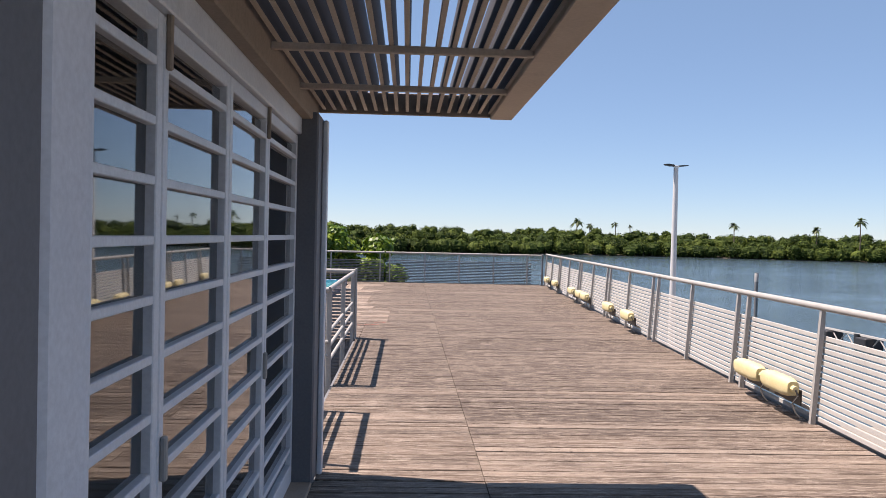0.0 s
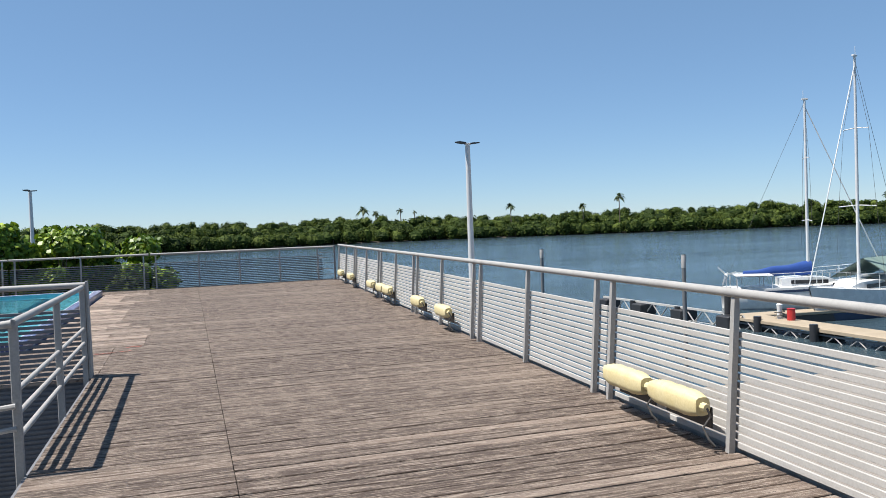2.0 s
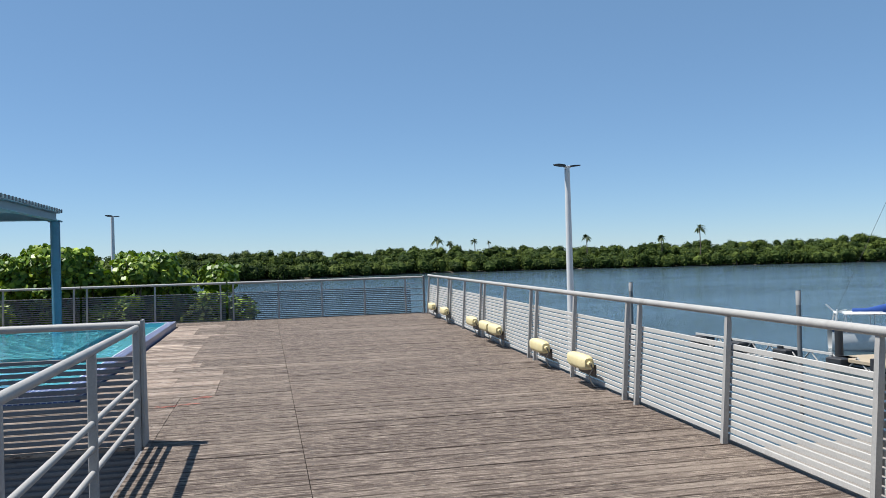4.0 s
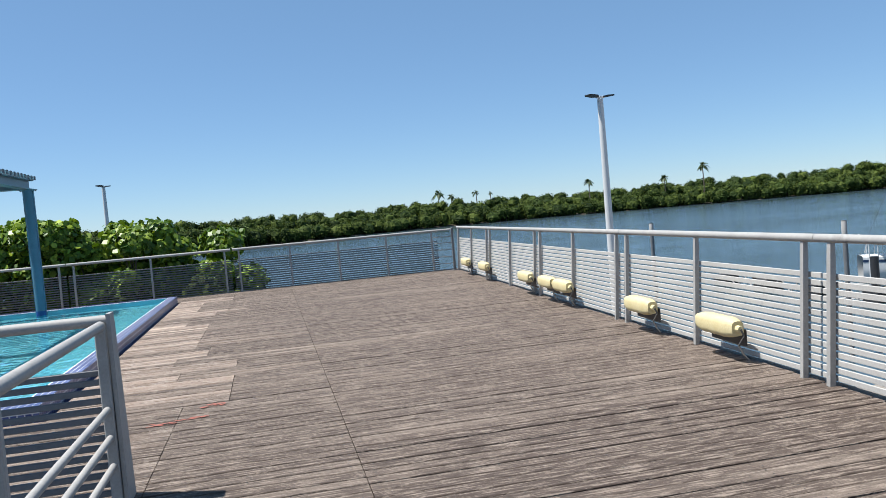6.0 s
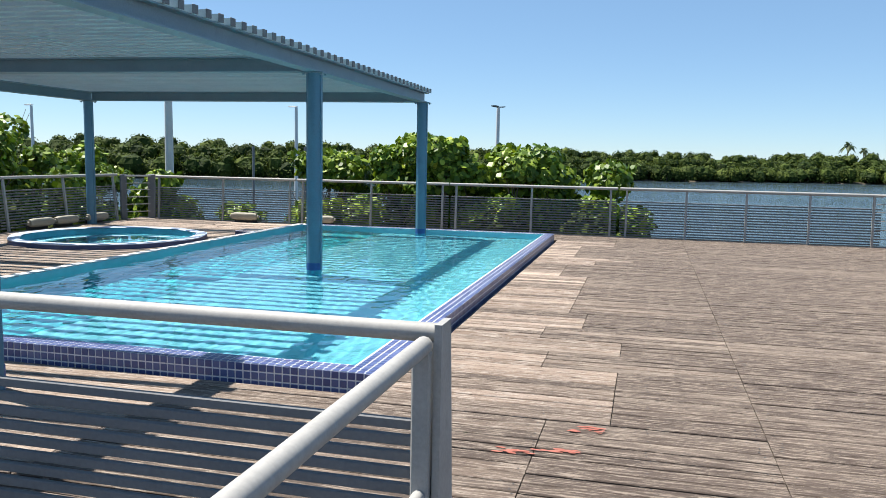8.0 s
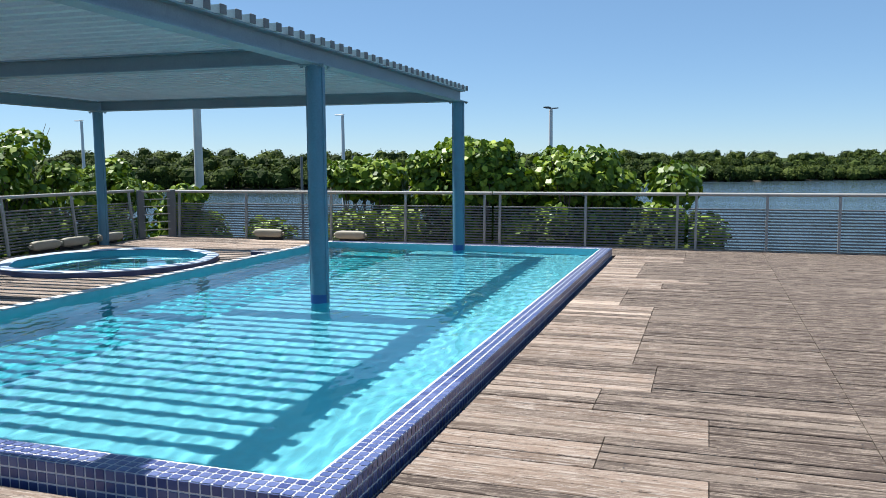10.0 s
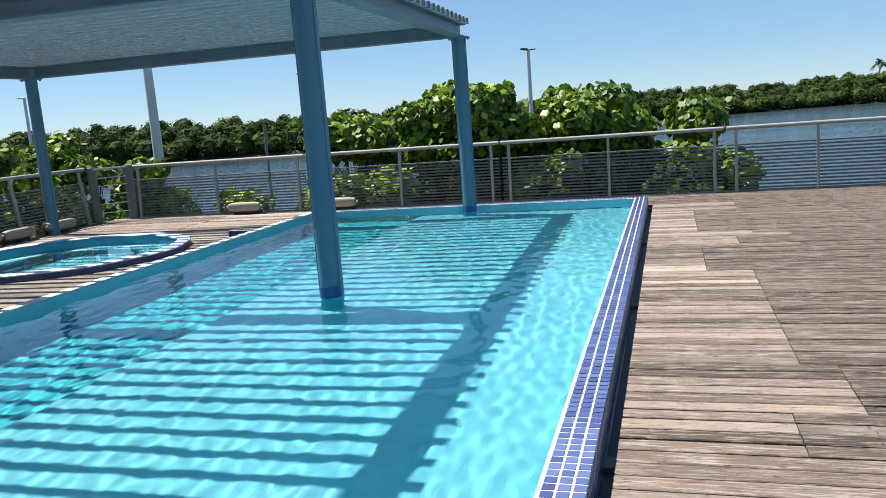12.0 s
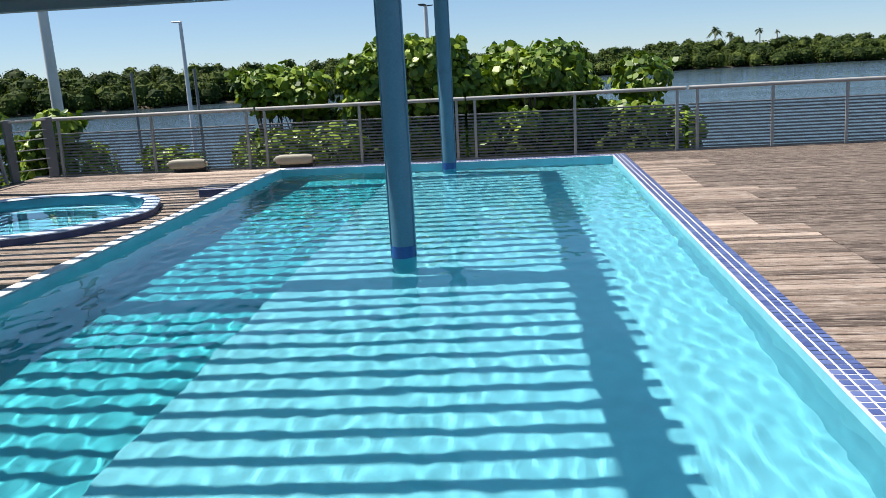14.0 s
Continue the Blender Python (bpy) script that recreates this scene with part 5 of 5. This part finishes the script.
SEAM = 1.775
short = 0.25
for i in range(int(34.8 / PITCH)):
    y = -4.0 + PITCH * (i + 0.5)
    xr = min(right_x(y) + 0.02, 99)
    if y > far_y(-1.0):
        x_lo = (y + 0.07 - 28.52) / 0.012
    else:
        x_lo = -12
    near = 6.0 < y < 22.5
    if x_lo < SEAM:
        board(SEAM, xr, y, near)
    else:
        board(max(SEAM, x_lo), xr, y, False)
        continue
    if rng.random() < 0.16:
        short = rng.choice((-0.15, 0.1, 0.25, 0.45, 0.45, 0.85))
    if y < 6.12:
        x0 = 0.60
        split(x0, SEAM, y, near, [])
    elif y < 13.2:
        split(SX + 0.06, SEAM, y, near, [])
    elif y < PY0 - 0.03:
        split(LEFT_X + 0.05, SEAM, y, near and True, [-8.2, -5.0, -2.1, short])
    elif y < pool_far(PX1) + 0.05:
        split(PX1 + 0.06, SEAM, y, near, [short])
        if y < pool_far(PX0) + 0.1:
            dx2 = TR ** 2 - (y - TC.y) ** 2
            if dx2 > 0:
                e = math.sqrt(dx2) + 0.01
                split(LEFT_X + 0.05, TC.x - e, y, False, [])
                split(TC.x + e, PX0 - 0.125, y, False, [])
            else:
                split(LEFT_X + 0.05, PX0 - 0.125, y, False, [-8.7])
        else:
            xe = min(PX1, PX1)
            lo = max(LEFT_X + 0.05, (y + 0.07 - 28.52) / 0.012)
            split(lo, xe, y, False, [-8.7, -5.2])
    else:
        lo = max(LEFT_X + 0.05, x_lo if x_lo > -12 else (y + 0.07 - 28.52) / 0.012)
        split(lo, SEAM, y, False, [-8.7, -5.2, -1.6, short])
tagged(part("boards", joined, WOOD_REST, floor_ob), kind="stuff")
tagged(part("boards", joined_dark, DARK_REST, floor_ob), kind="stuff")
tagged(part("boards", joined_pale, PALE_REST, floor_ob), kind="stuff")

# screw heads in rows over the joists
screws = Shape()
for i in range(int(20 / PITCH)):
    y = -4.0 + PITCH * (i + 78.5)
    for x in (0.42, 1.08, 1.71, 1.84, 2.55, 3.2, 3.85, 4.5):
        if y > 13.4 or x > 0.5:
            for e in (-0.03, 0.03):
                cx, cy = x + rng.uniform(-0.015, 0.015), y + e + rng.uniform(-0.006, 0.006)
                if rng.random() < 0.5:
                    screws.add([(cx + 0.006 * math.cos(a), cy + 0.006 * math.sin(a), 0.0042) for a in [k * math.pi / 3 for k in range(6)]], [tuple(range(6))])
tagged(part("screws", screws, BLACK, floor_ob, "rows of small dark screw heads"), kind="stuff")
